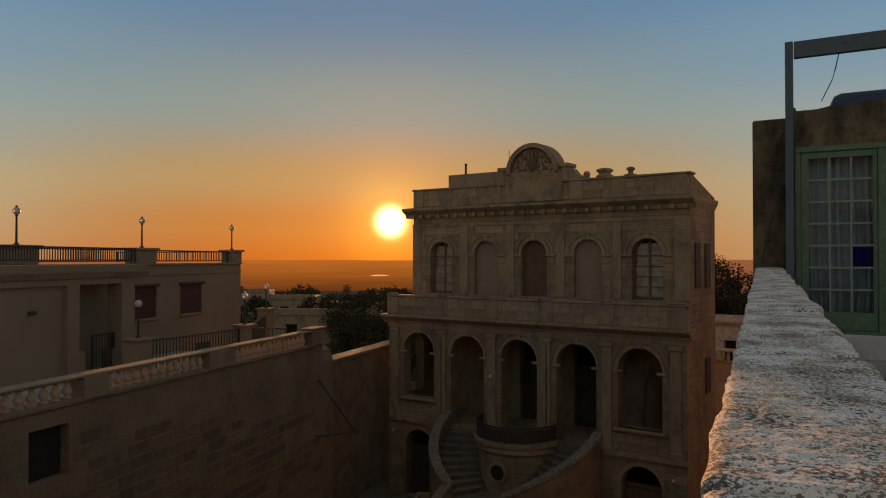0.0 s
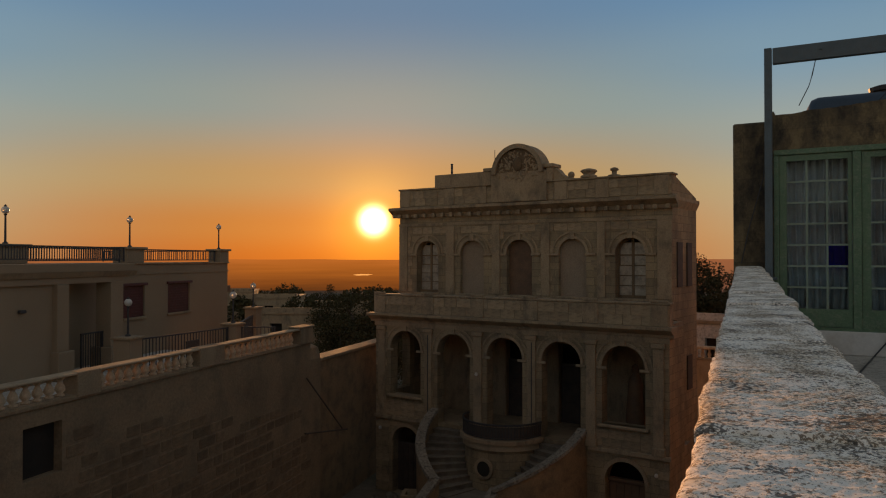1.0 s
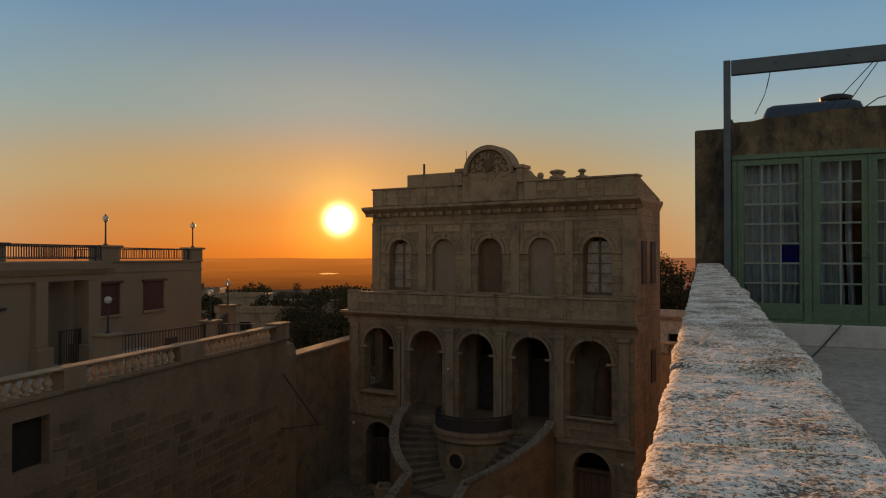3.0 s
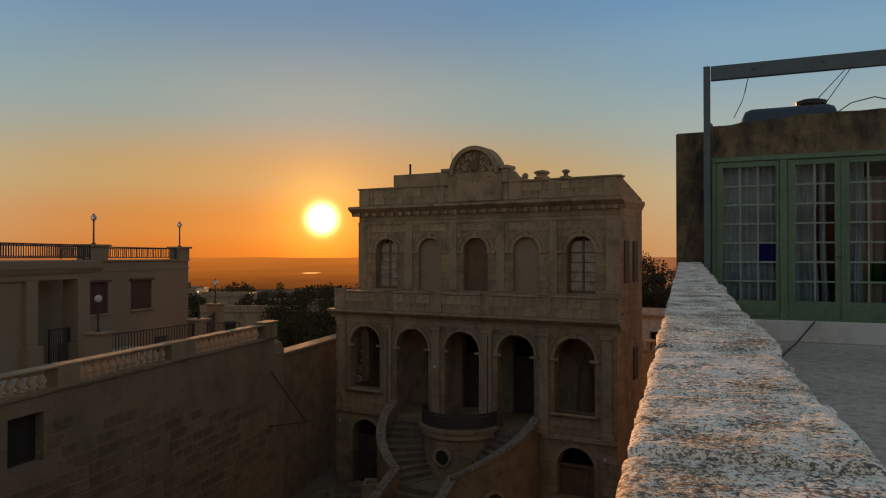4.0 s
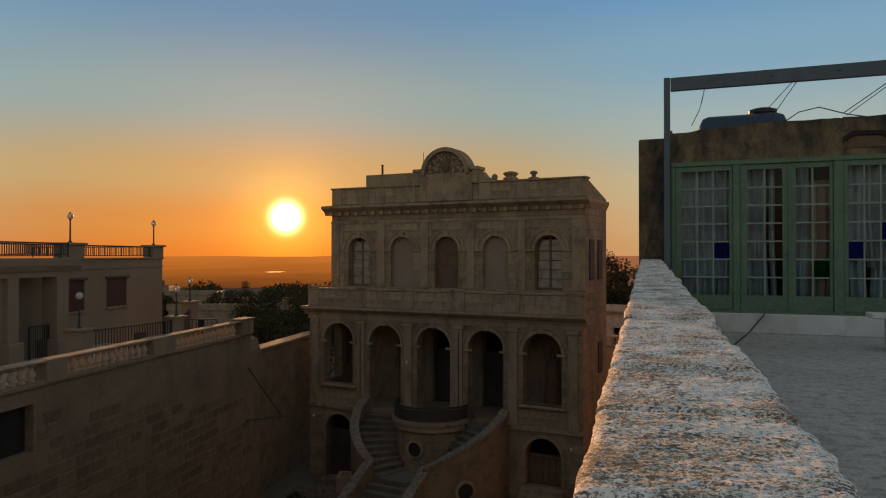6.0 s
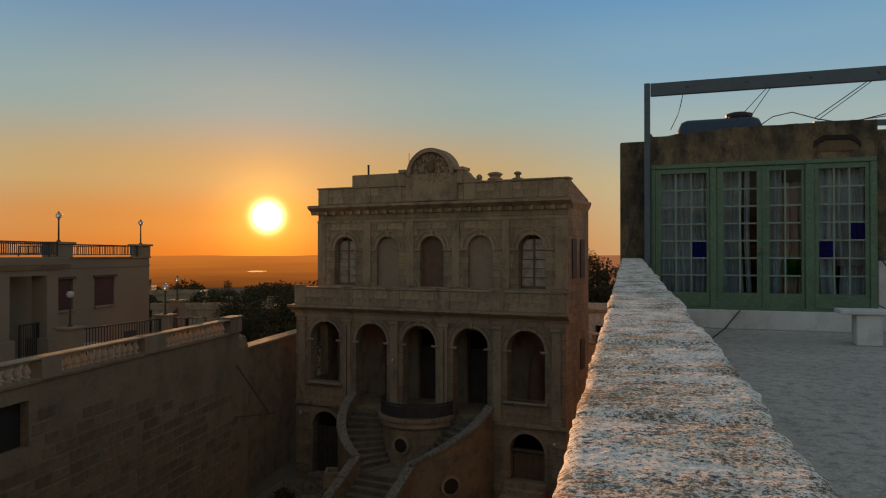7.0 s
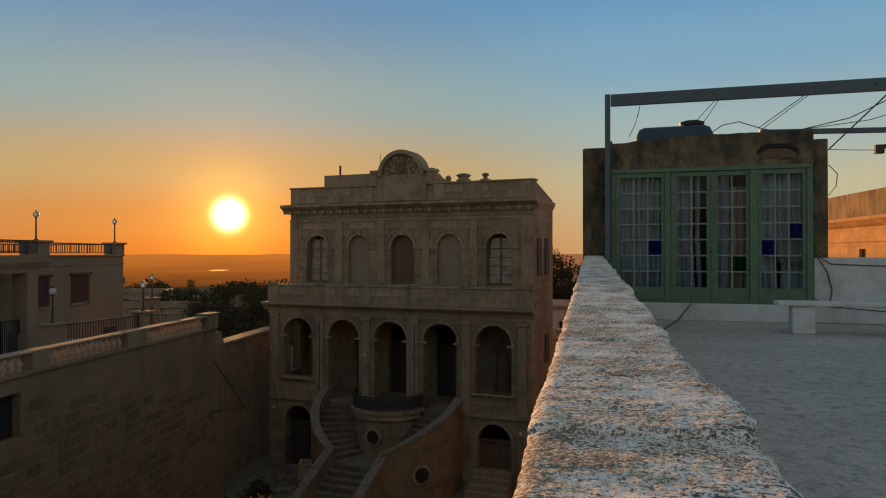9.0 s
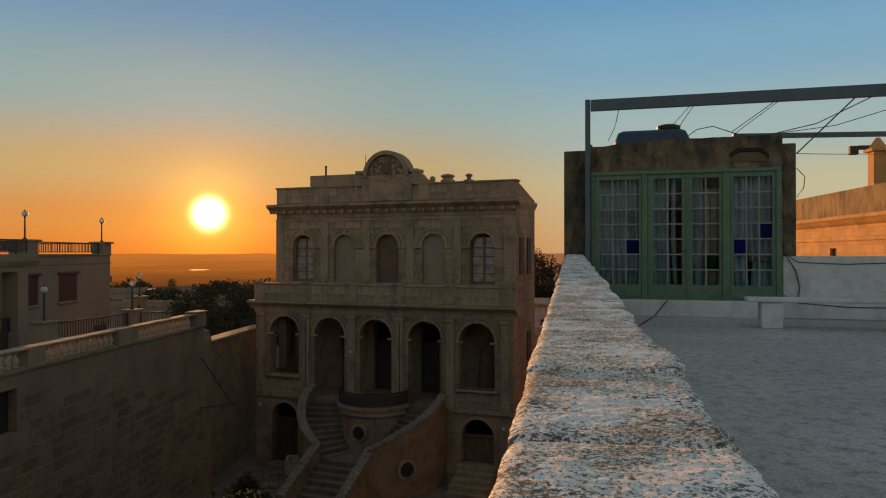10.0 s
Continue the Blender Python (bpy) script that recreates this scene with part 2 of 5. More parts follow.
def glass(name, tint, rough=0.04):
    """Thin sheet glass: tinted see-through with a weak mirror gloss."""
    m = bpy.data.materials.new(name)
    m.use_nodes = True
    t = m.node_tree
    t.nodes.clear()
    tr = t.nodes.new("ShaderNodeBsdfTransparent")
    tr.inputs[0].default_value = (*tint, 1)
    gl = t.nodes.new("ShaderNodeBsdfGlossy")
    gl.inputs["Roughness"].default_value = rough
    fr = t.nodes.new("ShaderNodeFresnel")
    fr.inputs[0].default_value = 1.22
    mx = t.nodes.new("ShaderNodeMixShader")
    t.links.new(fr.outputs[0], mx.inputs[0])
    t.links.new(tr.outputs[0], mx.inputs[1])
    t.links.new(gl.outputs[0], mx.inputs[2])
    out = t.nodes.new("ShaderNodeOutputMaterial")
    t.links.new(mx.outputs[0], out.inputs[0])
    return m


GLASS = glass("clear_glass", (0.85, 0.9, 0.9))
GLASS_BLUE = glass("blue_glass", (0.006, 0.03, 0.7), 0.3)
GLASS_GREEN = glass("green_glass", (0.06, 0.55, 0.12))
GREEN_BAR = worn("pale_green_paint", (0.22, 0.28, 0.205), (0.17, 0.22, 0.16), 4.0, None, 1, 0, 0.1, 0.5, grain=60)


def lichen_material():
    """Whitewashed limestone coping: chalky crust with brown and black lichen pits."""
    m = mat("lichen_coping", (0.7, 0.68, 0.62), 0.95)
    t = m.node_tree
    b = t.nodes["Principled BSDF"]
    geo = t.nodes.new("ShaderNodeTexCoord")
    src = geo.outputs["Object"]

    def nz(sc, det, rg, dist=0.0):
        n = t.nodes.new("ShaderNodeTexNoise")
        n.inputs["Scale"].default_value = sc
        n.inputs["Detail"].default_value = det
        n.inputs["Roughness"].default_value = rg
        n.inputs["Distortion"].default_value = dist
        t.links.new(src, n.inputs["Vector"])
        return n.outputs["Fac"]

    def step(f, a, c):
        n = t.nodes.new("ShaderNodeMapRange")
        n.interpolation_type = "SMOOTHSTEP"
        n.inputs[1].default_value, n.inputs[2].default_value = a, c
        t.links.new(f, n.inputs[0])
        return n.outputs[0]

    def op(kind, a, c):
        n = t.nodes.new("ShaderNodeMath")
        n.operation = kind
        for i, v in enumerate((a, c)):
            if isinstance(v, float):
                n.inputs[i].default_value = v
            else:
                t.links.new(v, n.inputs[i])
        return n.outputs[0]

    def mix(f, a, c):
        n = t.nodes.new("ShaderNodeMixRGB")
        for i, v in enumerate((f, a, c)):
            if isinstance(v, tuple):
                n.inputs[i].default_value = (*v, 1)
            else:
                t.links.new(v, n.inputs[i])
        return n.outputs[0]

    broad = nz(5.0, 4.0, 0.6)
    mid = nz(40.0, 5.0, 0.65, 0.4)
    spots = nz(120.0, 4.0, 0.62, 0.3)
    crust = step(op("ADD", op("MULTIPLY", broad, 0.55), op("MULTIPLY", mid, 0.45)), 0.44, 0.58)
    col = mix(crust, (0.97, 0.90, 0.77), (0.84, 0.72, 0.54))
    brown = op("MULTIPLY", step(op("ADD", op("ADD", op("MULTIPLY", spots, 0.42), op("MULTIPLY", nz(260.0, 3.0, 0.6), 0.33)), op("MULTIPLY", broad, 0.25)), 0.503, 0.54), 0.88)
    col = mix(brown, col, (0.16, 0.105, 0.055))
    black = op("MULTIPLY", step(op("ADD", op("MULTIPLY", nz(95.0, 5.0, 0.62), 0.6), op("MULTIPLY", nz(9.0, 3.0, 0.5), 0.4)), 0.545, 0.575), 0.85)
    col = mix(black, col, (0.055, 0.048, 0.04))
    t.links.new(col, b.inputs["Base Color"])
    hgt = op("SUBTRACT", op("ADD", op("MULTIPLY", spots, 0.6), op("MULTIPLY", nz(320.0, 4.0, 0.7), 0.4)), op("MULTIPLY", brown, 0.25))
    bp = t.nodes.new("ShaderNodeBump")
    bp.inputs["Strength"].default_value = 0.7
    bp.inputs["Distance"].default_value = 0.003
    t.links.new(hgt, bp.inputs["Height"])
    t.links.new(bp.outputs[0], b.inputs["Normal"])
    return m


LICHEN = lichen_material()


# ---- mesh helpers ----
def part(name, bm, material, parent=None, label="", smooth=False):
    me = bpy.data.meshes.new(name)
    bmesh.ops.recalc_face_normals(bm, faces=bm.faces)
    bm.to_mesh(me)
    bm.free()
    me.materials.append(material)
    if smooth:
        for p in me.polygons:
            p.use_smooth = True
    ob = new(name, me)
    if parent:
        ob.parent = parent
    if label:
        ob["label"] = label
    return ob


def thing(name, label, category, m=None, group="", kind=""):
    ob = new(name)
    ob.empty_display_size = 0.2
    if m is not None:
        ob.matrix_world = m
    return tagged(ob, label, category, group, kind)


def box(bm, x0, x1, y0, y1, z0, z1, bevel=0.0):
    m = Matrix.Translation(((x0 + x1) / 2, (y0 + y1) / 2, (z0 + z1) / 2)) @ Matrix.Diagonal((abs(x1 - x0), abs(y1 - y0), abs(z1 - z0), 1))
    r = bmesh.ops.create_cube(bm, size=1, matrix=m)
    if bevel:
        es = list({e for v in r["verts"] for e in v.link_edges})
        bmesh.ops.bevel(bm, geom=es, offset=bevel, segments=1, affect="EDGES")
    return bm


def cube(x0, x1, y0, y1, z0, z1, bevel=0.0):
    return box(bmesh.new(), x0, x1, y0, y1, z0, z1, bevel)


def prism(bm, prof, x0, x1):
    """A moulding: profile of (y, z) drawn along x."""
    a = [bm.verts.new((x0, y, z)) for y, z in prof]
    b = [bm.verts.new((x1, y, z)) for y, z in prof]
    n = len(prof)
    for i in range(n):
        bm.faces.new((a[i], a[(i + 1) % n], b[(i + 1) % n], b[i]))
    bm.faces.new(a)
    bm.faces.new(b)
    return bm


def lathe(bm, prof, cx=0, cy=0, seg=12):
    """A turned solid: profile of (radius, z)."""
    rings = []
    for r, z in prof:
        rings.append([bm.verts.new((cx + r * math.cos(2 * math.pi * i / seg), cy + r * math.sin(2 * math.pi * i / seg), z)) for i in range(seg)])
    for a, b in zip(rings, rings[1:]):
        for i in range(seg):
            bm.faces.new((a[i], a[(i + 1) % seg], b[(i + 1) % seg], b[i]))
    bm.faces.new(rings[0])
    bm.faces.new(rings[-1])
    return bm


def tube(bm, pts, r, seg=6):
    pts = [Vector(p) for p in pts]
    prev = None
    for i, p in enumerate(pts):
        d = (pts[min(i + 1, len(pts) - 1)] - pts[max(i - 1, 0)]).normalized()
        s = d.cross(Vector((0, 0, 1)) if abs(d.z) < 0.9 else Vector((1, 0, 0))).normalized()
        t = d.cross(s)
        ring = [bm.verts.new(p + r * (math.cos(2 * math.pi * k / seg) * s + math.sin(2 * math.pi * k / seg) * t)) for k in range(seg)]
        if prev:
            for k in range(seg):
                bm.faces.new((prev[k], prev[(k + 1) % seg], ring[(k + 1) % seg], ring[k]))
        else:
            bm.faces.new(ring)
        prev = ring
    bm.faces.new(prev)
    return bm


def arch_outline(u0, u1, z0, z1, seg=14):
    """Outline of an opening; round-headed, with its crown at z1."""
    r = (u1 - u0) / 2
    c = (u0 + u1) / 2
    pts = [(u0, z0), (u1, z0)]
    pts += [(c + r * math.cos(math.pi * i / seg), z1 - r + r * math.sin(math.pi * i / seg)) for i in range(seg + 1)]
    return pts


def rect_outline(u0, u1, z0, z1):
    return [(u0, z0), (u1, z0), (u1, z1), (u0, z1)]


def pierced(u0, u1, z0, z1, y0, y1, holes):
    """A wall in the x-z plane from y0 to y1 with real openings through it."""
    bm = bmesh.new()
    edges = []
    for loop in [rect_outline(u0, u1, z0, z1)] + holes:
        vs = [bm.verts.new((u, y0, z)) for u, z in loop]
        edges += [bm.edges.new((vs[i], vs[(i + 1) % len(vs)])) for i in range(len(vs))]
    bmesh.ops.triangle_fill(bm, use_beauty=True, use_dissolve=False, edges=edges)
    r = bmesh.ops.extrude_face_region(bm, geom=list(bm.faces))
    bmesh.ops.translate(bm, vec=(0, y1 - y0, 0), verts=[v for v in r["geom"] if isinstance(v, bmesh.types.BMVert)])
    return bm


def ring_arch(bm, c, zs, r0, r1, y0, y1, a0=0.0, a1=math.pi, seg=16):
    """A raised band round an arch head."""
    rows = []
    for i in range(seg + 1):
        a = a0 + (a1 - a0) * i / seg
        rows.append([bm.verts.new((c + r * math.cos(a), y, zs + r * math.sin(a))) for r, y in ((r0, y0), (r1, y0), (r1, y1), (r0, y1))])
    for p, q in zip(rows, rows[1:]):
        for k in range(4):
            bm.faces.new((p[k], p[(k + 1) % 4], q[(k + 1) % 4], q[k]))
    bm.faces.new(rows[0])
    bm.faces.new(rows[-1])
    return bm


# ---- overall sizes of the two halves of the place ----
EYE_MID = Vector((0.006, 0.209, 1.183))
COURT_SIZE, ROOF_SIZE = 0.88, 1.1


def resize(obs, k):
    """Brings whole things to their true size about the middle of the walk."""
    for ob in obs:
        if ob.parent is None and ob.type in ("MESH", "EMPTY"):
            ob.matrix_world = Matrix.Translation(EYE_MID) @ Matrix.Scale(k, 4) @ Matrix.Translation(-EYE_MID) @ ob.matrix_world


# ---- ground, distance ----
GROUND = -8.0


def land_height(x, y):
    d = math.hypot(x, y)
    f = min(max((d - 60) / 500, 0), 1)
    z = GROUND - 34 * f * f * (3 - 2 * f)
    if d > 70:
        z += 1.5 * noise.noise((x * 0.008, y * 0.008, 0)) * min((d - 70) / 100, 1)
    return z


def build_ground():
    bm = bmesh.new()
    radii = [10, 20, 30, 40, 50, 60, 75, 95, 120, 150, 190, 240, 300, 380, 480, 620, 800, 1100, 1600, 2400, 3600]
    seg = 96
    centre = bm.verts.new((0, 0, GROUND))
    rings = []
    for r in radii:
        ring = []
        for i in range(seg):
            x, y = r * math.cos(2 * math.pi * i / seg), r * math.sin(2 * math.pi * i / seg)
            ring.append(bm.verts.new((x, y, land_height(x, y))))
        rings.append(ring)
    for i in range(seg):
        bm.faces.new((centre, rings[0][i], rings[0][(i + 1) % seg]))
    for a, b in zip(rings, rings[1:]):
        for i in range(seg):
            bm.faces.new((a[i], b[i], b[(i + 1) % seg], a[(i + 1) % seg]))
    tagged(part("ground", bm, EARTH), "dry brown earth and distant fields at sunrise", "ground", kind="structure")


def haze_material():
    """The far plain: fields with haze and sunrise glow painted in as emission."""
    m = bpy.data.materials.new("far_plain_glow")
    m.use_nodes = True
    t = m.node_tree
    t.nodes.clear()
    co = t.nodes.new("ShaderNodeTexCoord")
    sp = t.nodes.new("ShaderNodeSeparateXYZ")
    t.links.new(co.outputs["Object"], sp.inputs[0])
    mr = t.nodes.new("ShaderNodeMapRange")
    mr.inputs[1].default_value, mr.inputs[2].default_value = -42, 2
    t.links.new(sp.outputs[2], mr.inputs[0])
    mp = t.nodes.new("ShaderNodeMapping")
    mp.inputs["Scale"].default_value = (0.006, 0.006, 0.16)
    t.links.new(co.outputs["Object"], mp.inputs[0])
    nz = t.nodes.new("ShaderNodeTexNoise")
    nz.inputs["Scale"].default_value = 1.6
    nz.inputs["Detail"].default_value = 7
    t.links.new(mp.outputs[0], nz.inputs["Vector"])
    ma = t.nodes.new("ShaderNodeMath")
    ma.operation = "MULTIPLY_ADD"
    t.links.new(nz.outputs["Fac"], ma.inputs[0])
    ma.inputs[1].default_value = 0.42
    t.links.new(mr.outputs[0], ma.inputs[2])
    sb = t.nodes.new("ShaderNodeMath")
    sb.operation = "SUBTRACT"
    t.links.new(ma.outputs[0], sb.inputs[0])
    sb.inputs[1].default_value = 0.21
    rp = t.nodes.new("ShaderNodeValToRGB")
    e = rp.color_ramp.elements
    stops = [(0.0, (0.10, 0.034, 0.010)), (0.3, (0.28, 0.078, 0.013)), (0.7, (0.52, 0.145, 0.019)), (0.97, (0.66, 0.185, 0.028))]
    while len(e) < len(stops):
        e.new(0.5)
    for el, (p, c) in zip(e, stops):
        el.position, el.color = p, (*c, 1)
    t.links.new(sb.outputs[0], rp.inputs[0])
    # painted haze turns paler and greyer away from the sun's bearing
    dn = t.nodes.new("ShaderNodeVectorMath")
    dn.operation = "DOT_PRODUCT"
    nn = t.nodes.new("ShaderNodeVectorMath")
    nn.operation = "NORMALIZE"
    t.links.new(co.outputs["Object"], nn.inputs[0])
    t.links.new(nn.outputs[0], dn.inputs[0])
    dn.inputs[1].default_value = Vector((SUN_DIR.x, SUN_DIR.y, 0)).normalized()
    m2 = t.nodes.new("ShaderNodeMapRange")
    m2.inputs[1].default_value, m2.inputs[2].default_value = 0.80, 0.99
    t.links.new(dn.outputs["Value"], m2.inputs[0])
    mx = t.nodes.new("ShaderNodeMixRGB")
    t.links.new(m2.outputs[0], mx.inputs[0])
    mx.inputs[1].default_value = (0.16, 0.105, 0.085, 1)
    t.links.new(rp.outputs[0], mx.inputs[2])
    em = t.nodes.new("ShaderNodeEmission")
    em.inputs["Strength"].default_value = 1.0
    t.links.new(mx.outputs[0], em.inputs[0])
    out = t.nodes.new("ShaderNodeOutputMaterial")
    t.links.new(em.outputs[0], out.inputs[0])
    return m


def build_distance():
    R = 900
    bm = bmesh.new()
    seg = 240
    lo, hi = [], []
    for i in range(seg):
        a = 2 * math.pi * i / seg
        x, y = R * math.cos(a), R * math.sin(a)
        lo.append(bm.verts.new((x, y, -60)))
        hi.append(bm.verts.new((x, y, 0.3 + 1.6 * noise.noise((a * 9, 0, 0)) + 0.8 * noise.noise((a * 40, 3, 0)))))
    for i in range(seg):
        bm.faces.new((lo[i], lo[(i + 1) % seg], hi[(i + 1) % seg], hi[i]))
    tagged(part("backdrop", bm, haze_material()), "far plain with painted orange haze to the horizon", "distance", kind="structure")
    # long pond; the sun's glint on it is painted as emission
    m = mat("glowing_water", (1.0, 0.85, 0.6), 0.07, 1.0)
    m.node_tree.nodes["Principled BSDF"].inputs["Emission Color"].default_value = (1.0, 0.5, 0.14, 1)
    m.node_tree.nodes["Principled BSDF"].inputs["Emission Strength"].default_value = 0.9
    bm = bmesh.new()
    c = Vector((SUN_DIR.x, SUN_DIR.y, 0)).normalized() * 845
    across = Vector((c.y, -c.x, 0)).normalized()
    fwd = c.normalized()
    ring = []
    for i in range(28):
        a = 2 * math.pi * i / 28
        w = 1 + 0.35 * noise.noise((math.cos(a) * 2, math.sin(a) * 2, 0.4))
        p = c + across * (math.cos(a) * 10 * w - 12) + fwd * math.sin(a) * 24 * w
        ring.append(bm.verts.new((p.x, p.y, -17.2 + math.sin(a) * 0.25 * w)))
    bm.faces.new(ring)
    tagged(part("water", bm, m), "distant pond with a painted sunrise glow", "pond", kind="structure")


build_ground()
build_distance()


# ---- trees ----
def leaf_cloud(bm, cx, cy, cz, r, n, size, rng, flat=0.8):
    for _ in range(n):
        d = Vector((rng.gauss(0, 1), rng.gauss(0, 1), rng.gauss(0, 1))).normalized() * r * rng.random() ** 0.4
        p = Vector((cx + d.x, cy + d.y, cz + d.z * flat))
        u = Vector((rng.uniform(-1, 1), rng.uniform(-1, 1), rng.uniform(-1, 1))).normalized()
        v = u.orthogonal().normalized()
        s = size * rng.uniform(0.6, 1.4)
        q = [bm.verts.new(p + u * s), bm.verts.new(p + v * s * 0.5), bm.verts.new(p - u * s), bm.verts.new(p - v * s * 0.5)]
        bm.faces.new(q)


def tree(x, y, height, spread, label, seed, leaf=0.075, clumps=26, per=260, base=None):
    rng = random.Random(seed)
    z0 = land_height(x, y) if base is None else base
    ob = thing("tree", label, "tree", pose(x, y, z0), group="trees beyond the courtyard")
    bm = bmesh.new()
    th = height * 0.45
    pts = [(0, 0, -0.2), (0.1, 0.05, th * 0.5), (0.05, -0.1, th)]
    tube(bm, pts, 0.03 * height, 7)
    cl = []
    for k in range(clumps):
        a = rng.uniform(0, 2 * math.pi)
        rr = spread * rng.random() ** 0.6
        zz = th + (height - th) * rng.uniform(0.0, 0.95) * (1 - 0.45 * (rr / spread) ** 2)
        cl.append((rr * math.cos(a), rr * math.sin(a), zz))
        if k % 3 == 0:
            tube(bm, [(0.05, -0.1, th * 0.8), (rr * math.cos(a) * 0.5, rr * math.sin(a) * 0.5, (th + zz) / 2), cl[-1]], 0.008 * height, 5)
    part("trunk", bm, BARK, ob)
    bm = bmesh.new()
    for c in cl:
        leaf_cloud(bm, *c, spread * rng.uniform(0.25, 0.42), per, leaf, rng)
    part("crown", bm, LEAF, ob)
    return ob


DARK_TREE = "dark green leafy tree in silhouette beyond the courtyard"
for i, (x, y, h, r) in enumerate([(-20.5, 43, 7.2, 2.6), (-23.5, 46, 7.4, 3.0), (-27, 49, 7.2, 2.6), (-18.2, 44, 6.6, 2.2), (-19.5, 38.5, 5.4, 2.0), (-22.5, 41, 5.8, 2.2)]):
    tree(x, y, h, r, DARK_TREE, 10 + i)
for i, (x, y, h, r) in enumerate([(-2.6, 47, 9.6, 2.1), (-0.4, 46, 9.0, 2.0), (1.6, 48, 9.0, 2.2), (-4.4, 50, 9.4, 2.0), (-1.6, 44.5, 7.6, 1.7), (0.6, 44, 7.4, 1.6), (-3.2, 45, 8.0, 1.7)]):
    tree(x, y, h, r, "dense dark evergreen tree behind the villa", 40 + i, clumps=46, per=240)
for i in range(64):
    rng = random.Random(200 + i)
    a = radians(rng.uniform(98, 134))
    d = rng.uniform(62, 170)
    tree(d * math.cos(a), d * math.sin(a), rng.uniform(3.5, 6.8), rng.uniform(1.8, 3.8), "small round tree on the hazy plain", 80 + i, leaf=0.16, clumps=14, per=110)


# ---- low houses beyond ----
def low_house(x, y, z, w, d, h, turn, label, material):
    ob = thing("low_house", label, "house", pose(x, y, z, 0, 0, turn), group="low houses beyond")
    part("wall", pierced(-w / 2, w / 2, -4.5, h, -d / 2, d / 2, [rect_outline(-w * 0.3, -w * 0.3 + 0.9, h - 1.9, h - 0.7), rect_outline(w * 0.15, w * 0.15 + 0.9, h - 1.9, h - 0.7)]), material, ob)
    # near-black block paints the dim rooms behind the windows
    part("inner_wall", cube(-w / 2 + 0.1, w / 2 - 0.1, -d / 2 + 0.4, d / 2 - 0.1, -4.5, h - 0.1), SHADE_DARK, ob)
    part("roof", cube(-w / 2 - 0.1, w / 2 + 0.1, -d / 2 - 0.1, d / 2 + 0.1, h, h + 0.15), STONE_LIGHT, ob)
    part("roof_parapet", cube(-w / 2 - 0.1, w / 2 + 0.1, -d / 2 - 0.1, -d / 2 + 0.05, h + 0.15, h + 0.5), material, ob)


for x, y, z, w, d, h, tn in [(-31.5, 52, -5.6, 9, 5, 2.6, 20), (-38, 55, -6, 8, 6, 2.4, 35), (-47, 66, -6, 9, 7, 3.2, 25), (-40, 74, -7, 12, 6, 3.2, 10), (-28, 60, -7, 7, 5, 2.8, 15), (-60, 75, -7, 10, 7, 4.2, 30)]:
    low_house(x, y, z, w, d, h, tn, "low pale limestone house with flat roof", TRIM)
low_house(-1.9, 41, -5.4, 3.4, 3, 3.5, -10, "pale flat-roofed house beside the villa", CONCRETE)

# ---- villa across the courtyard ----
VILLA = pose(-13.35, 29.87, 0, 0, 0, -12.07)
villa = thing("villa", "old limestone villa with arched loggia and round pediment", "house", VILLA)
WV = 11.45
WINS = (1.42, 3.57, 5.67, 7.84, 10.0)
ARCHES = ((0.77, 2.23, -4.13), (3.01, 4.47, -5.0), (5.19, 6.65, -5.0), (7.4, 8.86, -5.0), (9.6, 11.06, -4.2))
part("upper_wall", pierced(0, WV, -0.85, 4.05, 0.0, 0.45, [arch_outline(c - 0.54, c + 0.54, -0.16, 1.95) for c in WINS]), ASHLAR, villa)
part("lower_wall", pierced(0.02, 11.83, GROUND, -1.0, -1.6, -1.15,
     [arch_outline(a, b, z, -1.6) for a, b, z in ARCHES]
     + [arch_outline(0.86, 2.2, GROUND + 0.02, -5.35), arch_outline(9.7, 11.04, GROUND + 0.9, -5.35)]), ASHLAR, villa)


def side_wall(x0, x1, name):
    """Side wall whose parapet slopes down towards the rear."""
    bm = bmesh.new()
    loop = [(0.45, GROUND), (2.9, GROUND), (2.9, 3.42), (0.45, 4.0)]
    a = [bm.verts.new((x0, y, z)) for y, z in loop]
    b = [bm.verts.new((x1, y, z)) for y, z in loop]
    n = len(loop)
    for i in range(n):
        bm.faces.new((a[i], a[(i + 1) % n], b[(i + 1) % n], b[i]))
    bm.faces.new(a)
    bm.faces.new(b)
    return part(name, bm, ASHLAR, villa)


side_wall(0, 0.4, "side_wall")
side_wall(WV - 0.4, WV, "side_wall")
part("rear_wall", cube(0.4, WV - 0.4, 2.6, 2.9, GROUND, 3.4), TRIM, villa)
part("roof", cube(0.4, WV - 0.4, 0.45, 2.6, 3.0, 3.3), TRIM, villa)
part("loggia_floor", cube(0.05, 11.8, -1.15, 0.9, -5.3, -5.0), TRIM, villa)
part("loggia_ceiling", cube(0.45, 11.4, -1.15, 0.0, -1.2, -1.0), TRIM, villa)
part("loggia_end", cube(11.4, 11.83, -1.15, 0.0, GROUND, -1.0), ASHLAR, villa)
bm = pierced(-1.15, 0.45, GROUND, -1.0, 0, 0.4, [arch_outline(-0.95, 0.15, -4.1, -1.7)])
part("loggia_end", bm, ASHLAR, villa).matrix_local = pose(0.42, 0, 0, 0, 0, 90)
LOGGIA_DOORS = ((2.95, 3.62), (4.62, 5.5), (6.9, 7.78))
part("loggia_back_wall", pierced(0.42, 11.4, -5.0, -0.9, 0.9, 1.2, [rect_outline(a, b, -4.99, -2.0) for a, b in LOGGIA_DOORS]), TRIM, villa)
